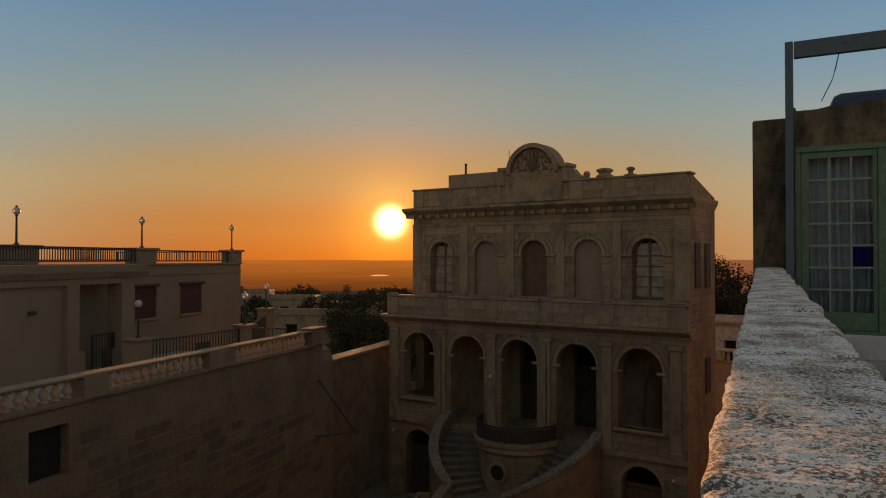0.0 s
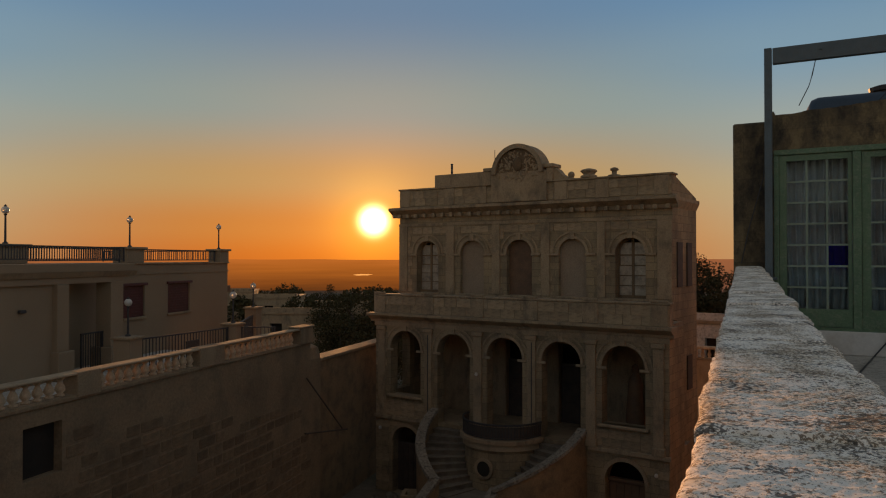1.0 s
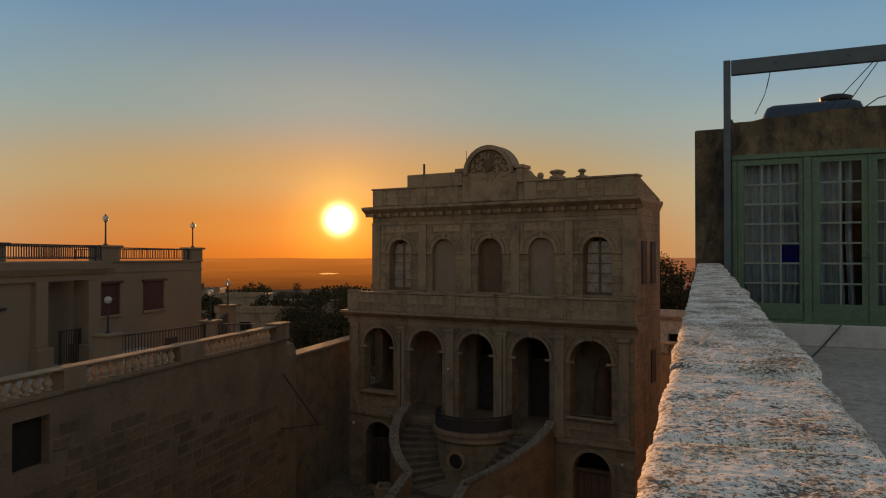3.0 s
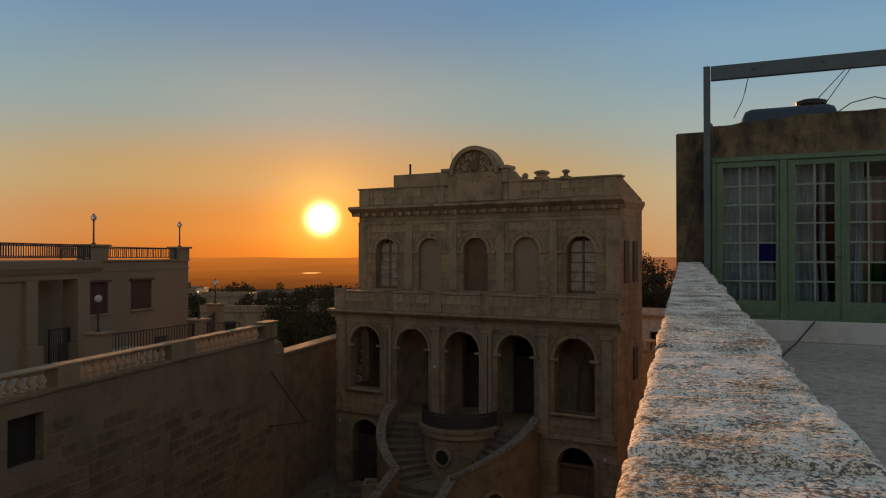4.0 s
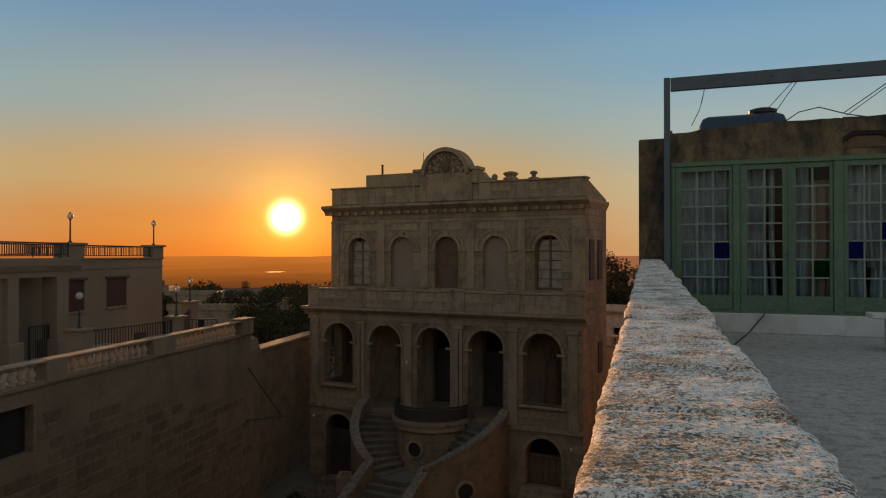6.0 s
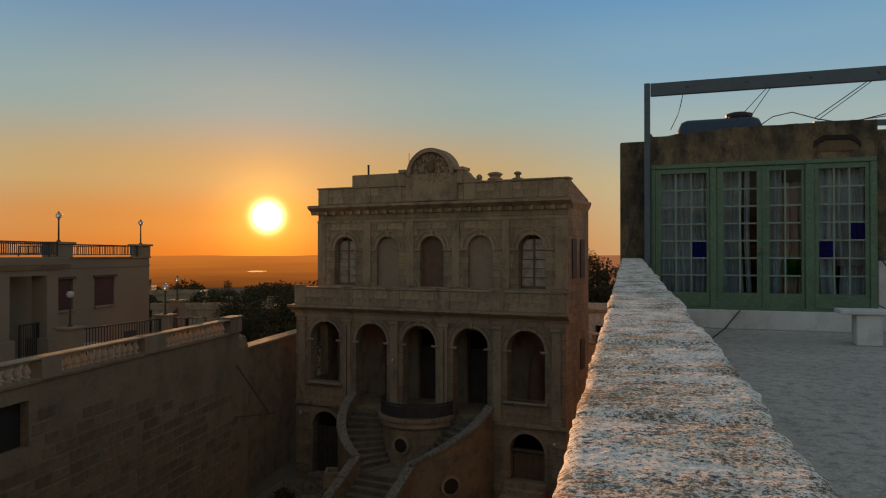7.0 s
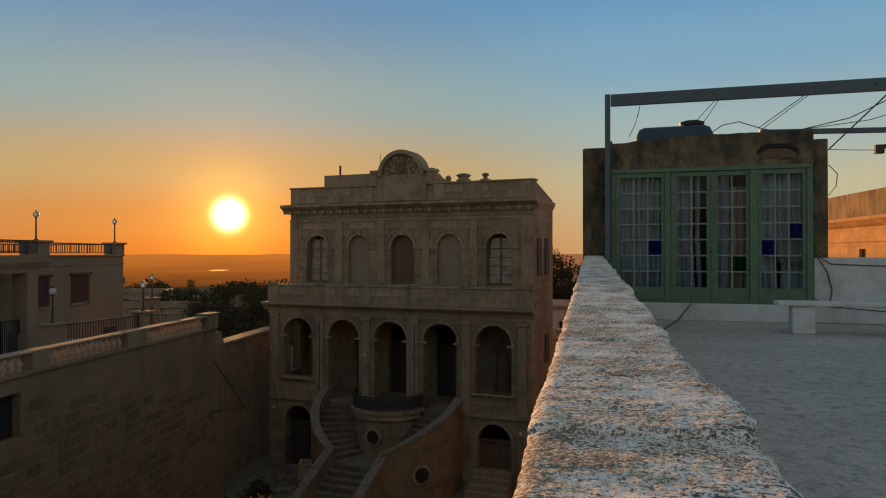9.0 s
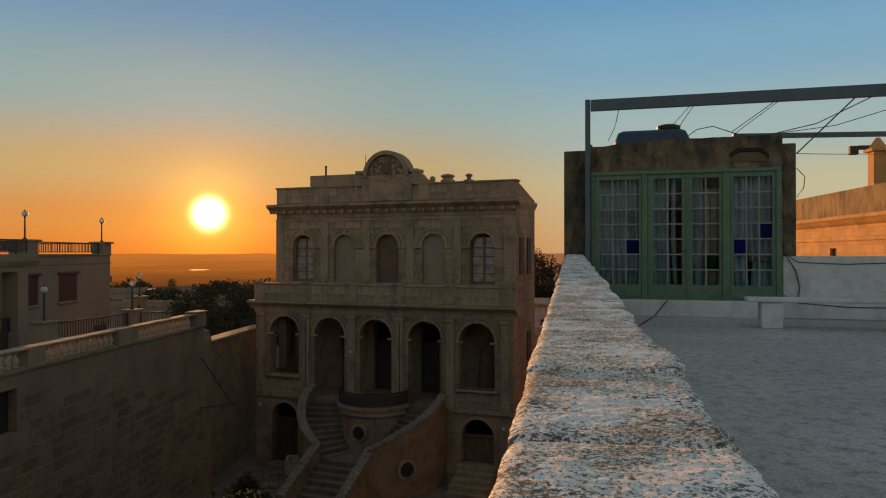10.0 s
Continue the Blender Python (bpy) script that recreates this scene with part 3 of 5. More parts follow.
for a, b in LOGGIA_DOORS:
    for x in (a - 0.07, b + 0.07):
        part("door_jamb", cube(x - 0.07, x + 0.07, 0.82, 0.897, -4.99, -2.0, 0.01), TRIM, villa)
    part("door_head", cube(a - 0.2, b + 0.2, 0.8, 0.896, -1.995, -1.82, 0.015), TRIM, villa)
    d = part("loggia_door", cube(a + 0.01, b - 0.01, 1.06, 1.11, -4.98, -2.75), DOOR_DARK, villa, "dark panelled inner door")
    for z0, z1 in ((-4.85, -4.2), (-4.1, -3.5), (-3.4, -2.85)):
        part("door_panel", cube(a + 0.1, b - 0.1, 1.035, 1.058, z0, z1, 0.01), DOOR_DARK, d)
# near-black sheets paint the dimness behind loggia doors, windows and cellar doors
part("inner_wall", cube(0.42, 11.0, 2.2, 2.4, GROUND, -0.9), SHADE_DARK, villa)
part("cellar_wall", cube(0.42, 11.4, 0.4, 0.6, GROUND, -5.3), SHADE_DARK, villa)
part("upper_floor", cube(0.42, WV - 0.42, 0.0, 2.6, -0.9, -0.7), SHADE_DARK, villa)
part("terrace_slab", cube(0.05, 11.8, -1.2, 0.0, -0.99, -0.86), TRIM, villa)
# terrace parapet with dado piers
part("terrace_parapet", cube(0.0, 11.88, -1.66, -1.36, -0.93, -0.25), TRIM, villa)
part("parapet_cap", cube(-0.03, 11.91, -1.7, -1.32, -0.25, -0.17, 0.02), TRIM, villa)
for c in (0.28, 2.62, 4.83, 7.02, 9.23, 11.55):
    part("dado_pier", cube(c - 0.28, c + 0.28, -1.71, -1.665, -0.92, -0.26, 0.01), TRIM, villa)
    part("dado_pier", cube(c - 0.28, c + 0.28, -1.71, -1.66, -0.17, -0.1, 0.01), TRIM, villa)
bm = prism(bmesh.new(), [(-1.2, -1.28), (-1.66, -1.28), (-1.70, -1.18), (-1.78, -1.14), (-1.95, -1.02), (-1.95, -0.93), (-1.2, -0.93)], -0.2, 12.0)
part("cornice", bm, TRIM, villa)
part("frieze", cube(-0.02, 11.87, -1.64, -1.6, -1.45, -1.285), TRIM, villa)
bm = prism(bmesh.new(), [(-0.005, 2.92), (-0.06, 2.92), (-0.1, 3.05), (-0.30, 3.18), (-0.36, 3.22), (-0.36, 3.32), (-0.005, 3.36)], -0.34, WV + 0.22)
part("cornice", bm, TRIM, villa)
for i in range(27):
    x = 0.1 + i * 0.433
    part("bracket", cube(x - 0.07, x + 0.07, -0.22, -0.09, 2.9, 3.06, 0.01), TRIM, villa)
part("frieze", cube(-0.03, WV + 0.03, -0.035, -0.002, 2.55, 2.66), TRIM, villa)
part("parapet_cap", cube(-0.05, WV + 0.05, -0.06, 0.5, 4.05, 4.12, 0.015), TRIM, villa)
for c in (0.3, 2.5, 4.0, 7.4, 9.0, 11.1):
    part("dado_pier", cube(c - 0.25, c + 0.25, -0.05, -0.003, 3.37, 4.04, 0.01), TRIM, villa)
for x0, x1 in ((0, 0.42), (2.35, 2.75), (4.5, 4.85), (6.6, 6.95), (8.8, 9.1), (10.95, WV)):
    part("pilaster", cube(x0, x1, -0.06, -0.003, -0.16, 2.54, 0.01), TRIM, villa)
part("string_course", cube(-0.02, WV + 0.02, -0.04, -0.004, -0.3, -0.17), TRIM, villa)
# raised parapet and round pediment
part("raised_parapet", cube(1.76, 4.3, 0.02, 0.45, 4.12, 4.62, 0.02), TRIM, villa)
part("pediment_base", cube(4.5, 6.86, -0.12, 0.5, 3.37, 4.5, 0.02), TRIM, villa)
part("pediment_cap", cube(4.18, 4.58, -0.18, 0.55, 4.58, 4.72, 0.02), TRIM, villa)
part("pediment_cap", cube(6.76, 7.16, -0.18, 0.55, 4.58, 4.72, 0.02), TRIM, villa)
part("pediment_pier", cube(4.25, 4.5, -0.12, 0.45, 4.05, 4.58, 0.01), TRIM, villa)
part("pediment_pier", cube(6.86, 7.1, -0.12, 0.45, 4.05, 4.58, 0.01), TRIM, villa)
bm = bmesh.new()
ring_arch(bm, 5.67, 4.46, 0.0, 0.98, -0.1, 0.4, seg=28)
part("lunette", bm, STONE_OLD, villa)
bm = bmesh.new()
ring_arch(bm, 5.67, 4.46, 0.92, 1.09, -0.22, 0.48, a0=-0.02, a1=math.pi + 0.02, seg=30)
part("lunette_moulding", bm, TRIM, villa)
# carved arms: a shield with foliage round it
rng = random.Random(5)
bm = bmesh.new()
for k in range(190):
    a, rr = rng.uniform(0, 2 * math.pi), 0.86 * rng.random() ** 0.5
    x, z = 5.67 + rr * math.cos(a), 4.46 + rr * math.sin(a)
    if z < 4.3 - 0.15 * rng.random():
        continue
    s = rng.uniform(0.03, 0.075)
    bmesh.ops.create_icosphere(bm, subdivisions=1, radius=s, matrix=pose(x, -0.11, z, 0, rng.uniform(0, 180), 0) @ Matrix.Diagonal((1.7, 0.7, 0.7, 1)))
part("carved_relief", bm, TRIM, villa)
bm = bmesh.new()
bmesh.ops.create_icosphere(bm, subdivisions=2, radius=0.24, matrix=pose(5.67, -0.12, 4.78) @ Matrix.Diagonal((0.85, 0.35, 1.2, 1)))
part("carved_shield", bm, STONE_OLD, villa, smooth=True)
# scroll that runs down to the parapet
bm = bmesh.new()
prof = [(7.1, 4.12), (7.9, 4.12), (7.86, 4.16), (7.6, 4.2), (7.4, 4.32), (7.25, 4.5), (7.1, 4.58)]
a = [bm.verts.new((x, 0.02, z)) for x, z in prof]
b = [bm.verts.new((x, 0.4, z)) for x, z in prof]
for i in range(len(prof)):
    bm.faces.new((a[i], a[(i + 1) % len(prof)], b[(i + 1) % len(prof)], b[i]))
bm.faces.new(a)
bm.faces.new(b)
part("scroll", bm, TRIM, villa)
part("finial", lathe(bmesh.new(), [(0.05, 4.12), (0.1, 4.2), (0.13, 4.28), (0.1, 4.36), (0.03, 4.4)], 7.72, 0.2), TRIM, villa, smooth=True)
part("urn", lathe(bmesh.new(), [(0.3, 4.12), (0.3, 4.2), (0.2, 4.24), (0.26, 4.32), (0.32, 4.36), (0.26, 4.42), (0.1, 4.46)], 8.4, 0.2, 14), TRIM, villa, smooth=True)
part("finial", lathe(bmesh.new(), [(0.24, 4.12), (0.22, 4.17), (0.09, 4.2), (0.09, 4.3), (0.16, 4.34), (0.14, 4.4), (0.05, 4.44)], 9.36, 0.2, 12), TRIM, villa, smooth=True)
part("vent_pipe", lathe(bmesh.new(), [(0.045, 4.6), (0.045, 5.02), (0.055, 5.02), (0.055, 5.06)], 2.46, 0.25, 8), IRON, villa)
part("rooftop_rod", lathe(bmesh.new(), [(0.012, 4.7), (0.012, 5.45)], 4.5, 0.2, 5), IRON, villa)


# window surrounds, fillings
def surround(c, half, zs, z0, y, w=0.1):
    bm = bmesh.new()
    ring_arch(bm, c, zs, half, half + w, y - 0.03, y + 0.02)
    part("archivolt", bm, TRIM, villa)
    bm = bmesh.new()
    ring_arch(bm, c, zs, half + w + 0.1, half + w + 0.16, y - 0.03, y + 0.02)
    part("hood_mould", bm, TRIM, villa)
    bm = bmesh.new()
    box(bm, c - 0.09, c + 0.09, y - 0.06, y + 0.02, zs + half - 0.02, zs + half + w + 0.1)
    part("keystone", bm, TRIM, villa)


def arched_window(c):
    """Two-leaved arched window with glazing bars, mostly whole panes."""
    w = part("window", pierced(c - 0.54, c + 0.54, -0.16, 1.0, 0.28, 0.34,
             [rect_outline(c + s * 0.27 - 0.225, c + s * 0.27 + 0.225, -0.06 + k * 0.35, 0.265 + k * 0.35) for s in (-1, 1) for k in range(3)]), STONE_OLD, villa)
    bm = bmesh.new()
    ring_arch(bm, c, 1.41, 0.48, 0.54, 0.28, 0.34)
    box(bm, c - 0.05, c + 0.05, 0.281, 0.339, 1.0, 1.9)
    box(bm, c - 0.54, c - 0.46, 0.282, 0.338, 1.0, 1.41)
    box(bm, c + 0.46, c + 0.54, 0.282, 0.338, 1.0, 1.41)
    box(bm, c - 0.5, c + 0.5, 0.283, 0.337, 1.32, 1.37)
    part("head_frame", bm, STONE_OLD, w)
    for s in (-1, 1):
        for k in range(3):
            part("pane", cube(c + s * 0.27 - 0.23, c + s * 0.27 + 0.23, 0.305, 0.315, -0.065 + k * 0.35, 0.27 + k * 0.35), VILLA_GLASS, w)
        part("pane", cube(c + s * 0.25 - 0.21, c + s * 0.25 + 0.21, 0.305, 0.315, 1.0, 1.78), VILLA_GLASS, w)


for i, c in enumerate(WINS):
    surround(c, 0.54, 1.41, -0.16, 0.0)
    for s in (-1, 1):
        part("impost", cube(c + s * 0.72 - 0.2, c + s * 0.72 + 0.2, -0.07, -0.001, 1.33, 1.41, 0.01), TRIM, villa)
    if i in (0, 4):
        arched_window(c)
    elif i == 2:
        part("shutter", cube(c - 0.54, c + 0.43, 0.22, 0.3, -0.16, 1.95), BROWN_WOOD, villa, "closed brown wooden shutter")
        # near-black strip paints the shade in the gap beside the shutter
        part("shutter_gap", cube(c + 0.43, c + 0.54, 0.3, 0.34, -0.16, 1.95), SHADE_DARK, villa)
    else:
        part("blind_panel", cube(c - 0.54, c + 0.54, 0.16, 0.3, -0.16, 1.95), PANEL, villa, "smooth plastered blind window")
    part("window_sill", cube(c - 0.64, c + 0.64, -0.1, 0.1, -0.24, -0.165, 0.01), TRIM, villa)
for a, b, z in ARCHES:
    surround((a + b) / 2, 0.73, -2.33, z, -1.6, 0.1)
    for x in (a, b):
        part("impost", cube(x - 0.17, x + 0.17, -1.66, -1.601, -2.42, -2.33, 0.01), TRIM, villa)
for c, z in ((1.5, -4.13), (10.33, -4.2)):
    part("window_sill", cube(c - 0.85, c + 0.85, -1.72, -1.4, z - 0.1, z, 0.015), TRIM, villa)
for c in (0.35, 2.62, 4.83, 7.02, 9.23, 11.5):
    part("pilaster", cube(c - 0.17, c + 0.17, -1.68, -1.602, -4.95, -1.46, 0.01), TRIM, villa)
    part("pilaster_base", cube(c - 0.22, c + 0.22, -1.72, -1.603, -5.0, -4.75, 0.015), TRIM, villa)
    part("capital", cube(c - 0.22, c + 0.22, -1.73, -1.6, -1.62, -1.46, 0.02), TRIM, villa)
part("string_course", cube(0.0, 2.7, -1.7, -1.601, -5.12, -4.98, 0.01), TRIM, villa)
part("string_course", cube(9.15, 11.9, -1.7, -1.601, -5.12, -4.98, 0.01), TRIM, villa)
for c in (1.53, 10.37):
    bm = bmesh.new()
    ring_arch(bm, c, -6.02, 0.67, 0.8, -1.64, -1.59)
    part("archivolt", bm, TRIM, villa)
d = part("door", cube(0.88, 2.18, -1.25, -1.19, GROUND, -6.05), DOOR_DARK, villa, "weathered dark brown plank door")
for k in range(5):
    part("plank", cube(0.9 + k * 0.255, 1.13 + k * 0.255, -1.275, -1.25, GROUND + 0.05, -6.1), DOOR_DARK, d)
d = part("door", cube(9.72, 11.02, -1.25, -1.19, GROUND + 0.9, -6.1), BROWN_WOOD, villa, "brown plank door")
for k in range(5):
    part("plank", cube(9.74 + k * 0.255, 9.97 + k * 0.255, -1.275, -1.25, GROUND + 0.95, -6.15), BROWN_WOOD, d)
part("transom", cube(9.7, 11.04, -1.35, -1.18, -6.1, -6.0), BROWN_WOOD, villa)
for k in range(5):
    part("entrance_step", cube(9.6, 11.15, -1.6 - 0.3 * (5 - k), -1.6 - 0.3 * (4 - k), GROUND, GROUND + 0.18 * (k + 1), 0.01), TRIM, villa)
statue = tagged(part("statue", lathe(bmesh.new(), [(0.36, -5.0), (0.36, -4.6), (0.3, -4.55), (0.33, -4.2), (0.27, -3.6), (0.24, -3.1), (0.2, -2.85), (0.09, -2.72), (0.13, -2.6), (0.11, -2.45), (0.03, -2.38)], 0, 0, 14), BROWN_WOOD, None, "", True), "dark brown draped statue standing in the loggia", "statue")
statue.matrix_world = VILLA @ pose(10.2, -0.1, 0)
# proud ashlar blocks on the front
BLOCK = bmesh.new()
box(BLOCK, -0.5, 0.5, -0.5, 0.5, -0.5, 0.5)
bmesh.ops.bevel(BLOCK, geom=list(BLOCK.edges), offset=0.03, segments=1, affect="EDGES")
block_mesh = bpy.data.meshes.new("ashlar_block")
bmesh.ops.recalc_face_normals(BLOCK, faces=BLOCK.faces)
BLOCK.to_mesh(block_mesh)
BLOCK.free()
block_mesh.materials.append(BLOCK_STONE)


def clear_of(u, z, holes, pad):
    for a, b, z0, z1 in holes:
        c, r = (a + b) / 2, (b - a) / 2
        if a - pad < u < b + pad and z0 - pad < z < z1 - r:
            return False
        if z >= z1 - r and math.hypot(u - c, z - (z1 - r)) < r + pad:
            return False
    return True


def lay_blocks(parent, u0, u1, z0, z1, y, holes, h, pad, seed, limit):
    rng = random.Random(seed)
    n, z = 0, z0
    while z + h <= z1 + 0.01 and n < limit:
        u = u0
        while u < u1 - 0.1 and n < limit:
            w = min(rng.uniform(0.5, 0.78), u1 - u)
            if u1 - u - w < 0.2:
                w = u1 - u
            spots = [(u + w * f, z + h * g) for f in (0.03, 0.35, 0.65, 0.97) for g in (0.05, 0.5, 0.95)]
            if all(clear_of(a, b, holes, pad) for a, b in spots):
                o = new("block", block_mesh)
                o.parent = parent
                o.matrix_local = pose(u + w / 2, y + rng.uniform(-0.004, 0.006), z + h / 2, 0, rng.uniform(-0.3, 0.3), 0) @ Matrix.Diagonal((w - 0.014, 0.03, h - 0.014, 1))
                n += 1
            u += w
        z += h


upper_holes = [(c - 0.54, c + 0.54, -0.16, 1.95) for c in WINS]
lower_holes = [(a, b, z, -1.6) for a, b, z in ARCHES] + [(0.86, 2.2, GROUND, -5.35), (9.7, 11.04, GROUND, -5.35)]
lay_blocks(bpy.data.objects["upper_wall"], 0.0, WV, -0.15, 2.5, -0.005, upper_holes, 0.265, 0.16, 61, 150)
lay_blocks(bpy.data.objects["upper_wall"], 0.0, WV, 3.4, 4.0, -0.005, [], 0.3, 0.0, 62, 60)
lay_blocks(bpy.data.objects["lower_wall"], 0.03, 2.75, -7.9, -1.5, -1.605, lower_holes, 0.27, 0.16, 63, 120)
lay_blocks(bpy.data.objects["lower_wall"], 9.1, 11.82, -7.9, -1.5, -1.605, lower_holes, 0.27, 0.16, 64, 120)
lay_blocks(bpy.data.objects["lower_wall"], 2.75, 9.1, -4.9, -1.5, -1.605, lower_holes, 0.27, 0.16, 65, 60)
lay_blocks(bpy.data.objects["terrace_parapet"], 0.0, 11.88, -0.92, -0.27, -1.665, [], 0.325, 0.0, 66, 60)
# side windows
for y in (0.75, 1.9):
    part("side_shutter", cube(WV + 0.001, WV + 0.05, y - 0.28, y + 0.28, 0.25, 1.78), DOOR_DARK, villa, "closed dark shutter")
    part("side_shutter", cube(WV + 0.001, WV + 0.05, y - 0.28, y + 0.28, -3.4, -2.2), DOOR_DARK, villa, "closed dark shutter")
bm = prism(bmesh.new(), [(0, 2.95), (0.12, 3.2), (0.12, 3.32), (0, 3.34)], 0.0, 2.9)
part("cornice", bm, TRIM, villa).matrix_local = Matrix(((0, 1, 0, WV + 0.002), (1, 0, 0, 0), (0, 0, 1, 0), (0, 0, 0, 1)))
for x, z in ((4.83, -3.0), (0.35, -5.5), (11.45, -5.6)):
    part("wall_lamp", lathe(bmesh.new(), [(0.02, z - 0.06), (0.05, z - 0.04), (0.065, z), (0.05, z + 0.05), (0.02, z + 0.07)], x, -1.74, 10), GLOBE, villa, "small white globe lamp", True)
for x, z in ((7.05, -3.1), (2.62, -3.1)):
    part("conduit", cube(x - 0.012, x + 0.012, -1.7, -1.68, z - 1.6, z + 1.4), IRON, villa)

# horseshoe stair in front of the loggia
CX, CY = 5.92, -1.6


def sector(bm, r0, r1, a0, a1, z0, z1, z1b=None, seg=6):
    """A block that follows a ring; its top may run from z1 to z1b."""
    z1b = z1 if z1b is None else z1b
    rows = []
    for i in range(seg + 1):
        f = i / seg
        a = a0 + (a1 - a0) * f
        zt = z1 + (z1b - z1) * f
        c, s = math.cos(a), math.sin(a)
        rows.append([bm.verts.new(p) for p in ((CX + r0 * c, CY + r0 * s, z0), (CX + r1 * c, CY + r1 * s, z0), (CX + r1 * c, CY + r1 * s, zt), (CX + r0 * c, CY + r0 * s, zt))])
    for p, q in zip(rows, rows[1:]):
        for k in range(4):
            bm.faces.new((p[k], p[(k + 1) % 4], q[(k + 1) % 4], q[k]))
    bm.faces.new(rows[0])
    bm.faces.new(rows[-1])
    return bm


stair = thing("horseshoe_stair", "curved double stone stair with round balcony drum", "stair", VILLA)
part("drum", sector(bmesh.new(), 0.02, 1.4, math.pi + 0.01, 2 * math.pi - 0.01, GROUND, -5.08, seg=32), ASHLAR, stair)
part("balcony_slab", sector(bmesh.new(), 0.02, 1.58, math.pi + 0.01, 2 * math.pi - 0.01, -5.08, -4.94, seg=32), TRIM, stair)
part("drum_moulding", sector(bmesh.new(), 1.4, 1.49, math.pi + 0.01, 2 * math.pi - 0.01, -5.3, -5.1, seg=32), STONE, stair)
rail = part("balcony_railing", sector(bmesh.new(), 1.44, 1.5, math.pi + 0.02, 2 * math.pi - 0.02, -4.46, -4.4, seg=32), IRON, stair, "black iron railing")
part("bottom_rail", sector(bmesh.new(), 1.45, 1.49, math.pi + 0.02, 2 * math.pi - 0.02, -4.9, -4.87, seg=32), IRON, rail)
part("railing_panel", sector(bmesh.new(), 1.463, 1.472, math.pi + 0.02, 2 * math.pi - 0.02, -4.86, -4.5, seg=32), DOOR_DARK, rail, "rusty sheet behind the bars")
bar_mesh = None
for k in range(44):
    a = math.pi + 0.03 + (math.pi - 0.06) * k / 43
    if bar_mesh is None:
        o = part("bar", cube(-0.011, 0.011, -0.011, 0.011, -4.88, -4.44), IRON, rail)
        bar_mesh = o.data
    else:
        o = new("bar", bar_mesh)
        o.parent = rail
    o.matrix_local = pose(CX + 1.47 * math.cos(a), CY + 1.47 * math.sin(a), 0)
NSTEP = 10
LAND = -6.72
for side in (0, 1):
    for k in range(NSTEP):
        zt = -5.0 + (LAND + 5.0) * (k + 1) / NSTEP
        g = math.pi / 2 / (NSTEP + 2)
        if side == 0:
            a0, a1 = math.pi + k * g, math.pi + (k + 1) * g
        else:
            a0, a1 = 2 * math.pi - (k + 1) * g, 2 * math.pi - k * g
        part("step", sector(bmesh.new(), 1.4, 2.86, a0, a1, GROUND, zt, seg=2), STEP_STONE, stair)
        part("nosing", sector(bmesh.new(), 1.41, 2.85, a0 - (0.02 if side else 0), a1 + (0 if side else 0.02), zt, zt + 0.035, seg=2), STEP_STONE, stair)
part("landing", sector(bmesh.new(), 1.4, 2.86, math.pi * 1.5 - 2 * math.pi / 24, math.pi * 1.5 + 2 * math.pi / 24, GROUND, LAND, seg=4), STEP_STONE, stair)
E1, E2 = math.pi * 1.5 - 0.38, math.pi * 1.5 + 0.38
part("outer_wall", sector(bmesh.new(), 2.86, 3.14, math.pi + 0.005, E1, GROUND, -4.55, -6.2, seg=24), OCHRE, stair)
part("outer_wall", sector(bmesh.new(), 2.86, 3.14, E2, 2 * math.pi - 0.005, GROUND, -6.2, -4.55, seg=24), OCHRE, stair)


def ramp_coping(a0, a1, za, zb):
    bm = bmesh.new()
    rows = []
    for i in range(25):
        f = i / 24
        a, z = a0 + (a1 - a0) * f, za + (zb - za) * f
        c, s = math.cos(a), math.sin(a)
        rows.append([bm.verts.new((CX + r * c, CY + r * s, z + dz)) for r, dz in ((2.81, 0.0), (3.19, 0.0), (3.17, 0.1), (2.83, 0.1))])
    for p, q in zip(rows, rows[1:]):
        for k in range(4):
            bm.faces.new((p[k], p[(k + 1) % 4], q[(k + 1) % 4], q[k]))
    bm.faces.new(rows[0])
    bm.faces.new(rows[-1])
    part("wall_coping", bm, SPECKLED, stair)


ramp_coping(math.pi + 0.005, E1, -4.55, -6.2)
ramp_coping(E2, 2 * math.pi - 0.005, -6.2, -4.55)
# straight flight from the landing to the court
for k in range(7):
    zt = LAND - (k + 1) * 0.175
    y1 = CY - 2.75 - k * 0.31
    part("step", cube(4.95, 6.95, y1 - 0.34, y1, GROUND, zt, 0.012), STEP_STONE, stair)
part("landing", cube(4.95, 6.95, CY - 2.77, CY - 2.5, GROUND, LAND - 0.003), STEP_STONE, stair)


def flight_wall(x0, x1):
    prof = [(CY - 2.72, GROUND), (CY - 5.1, GROUND), (CY - 5.1, -7.45), (CY - 2.72, -6.2)]
    part("flight_wall", prism(bmesh.new(), prof, x0, x1), OCHRE, stair)
    prof = [(CY - 2.68, -6.2), (CY - 5.16, -7.5), (CY - 5.16, -7.38), (CY - 2.68, -6.08)]
    part("flight_coping", prism(bmesh.new(), prof, x0 - 0.04, x1 + 0.04), SPECKLED, stair)


flight_wall(4.67, 4.95)
flight_wall(6.95, 7.23)


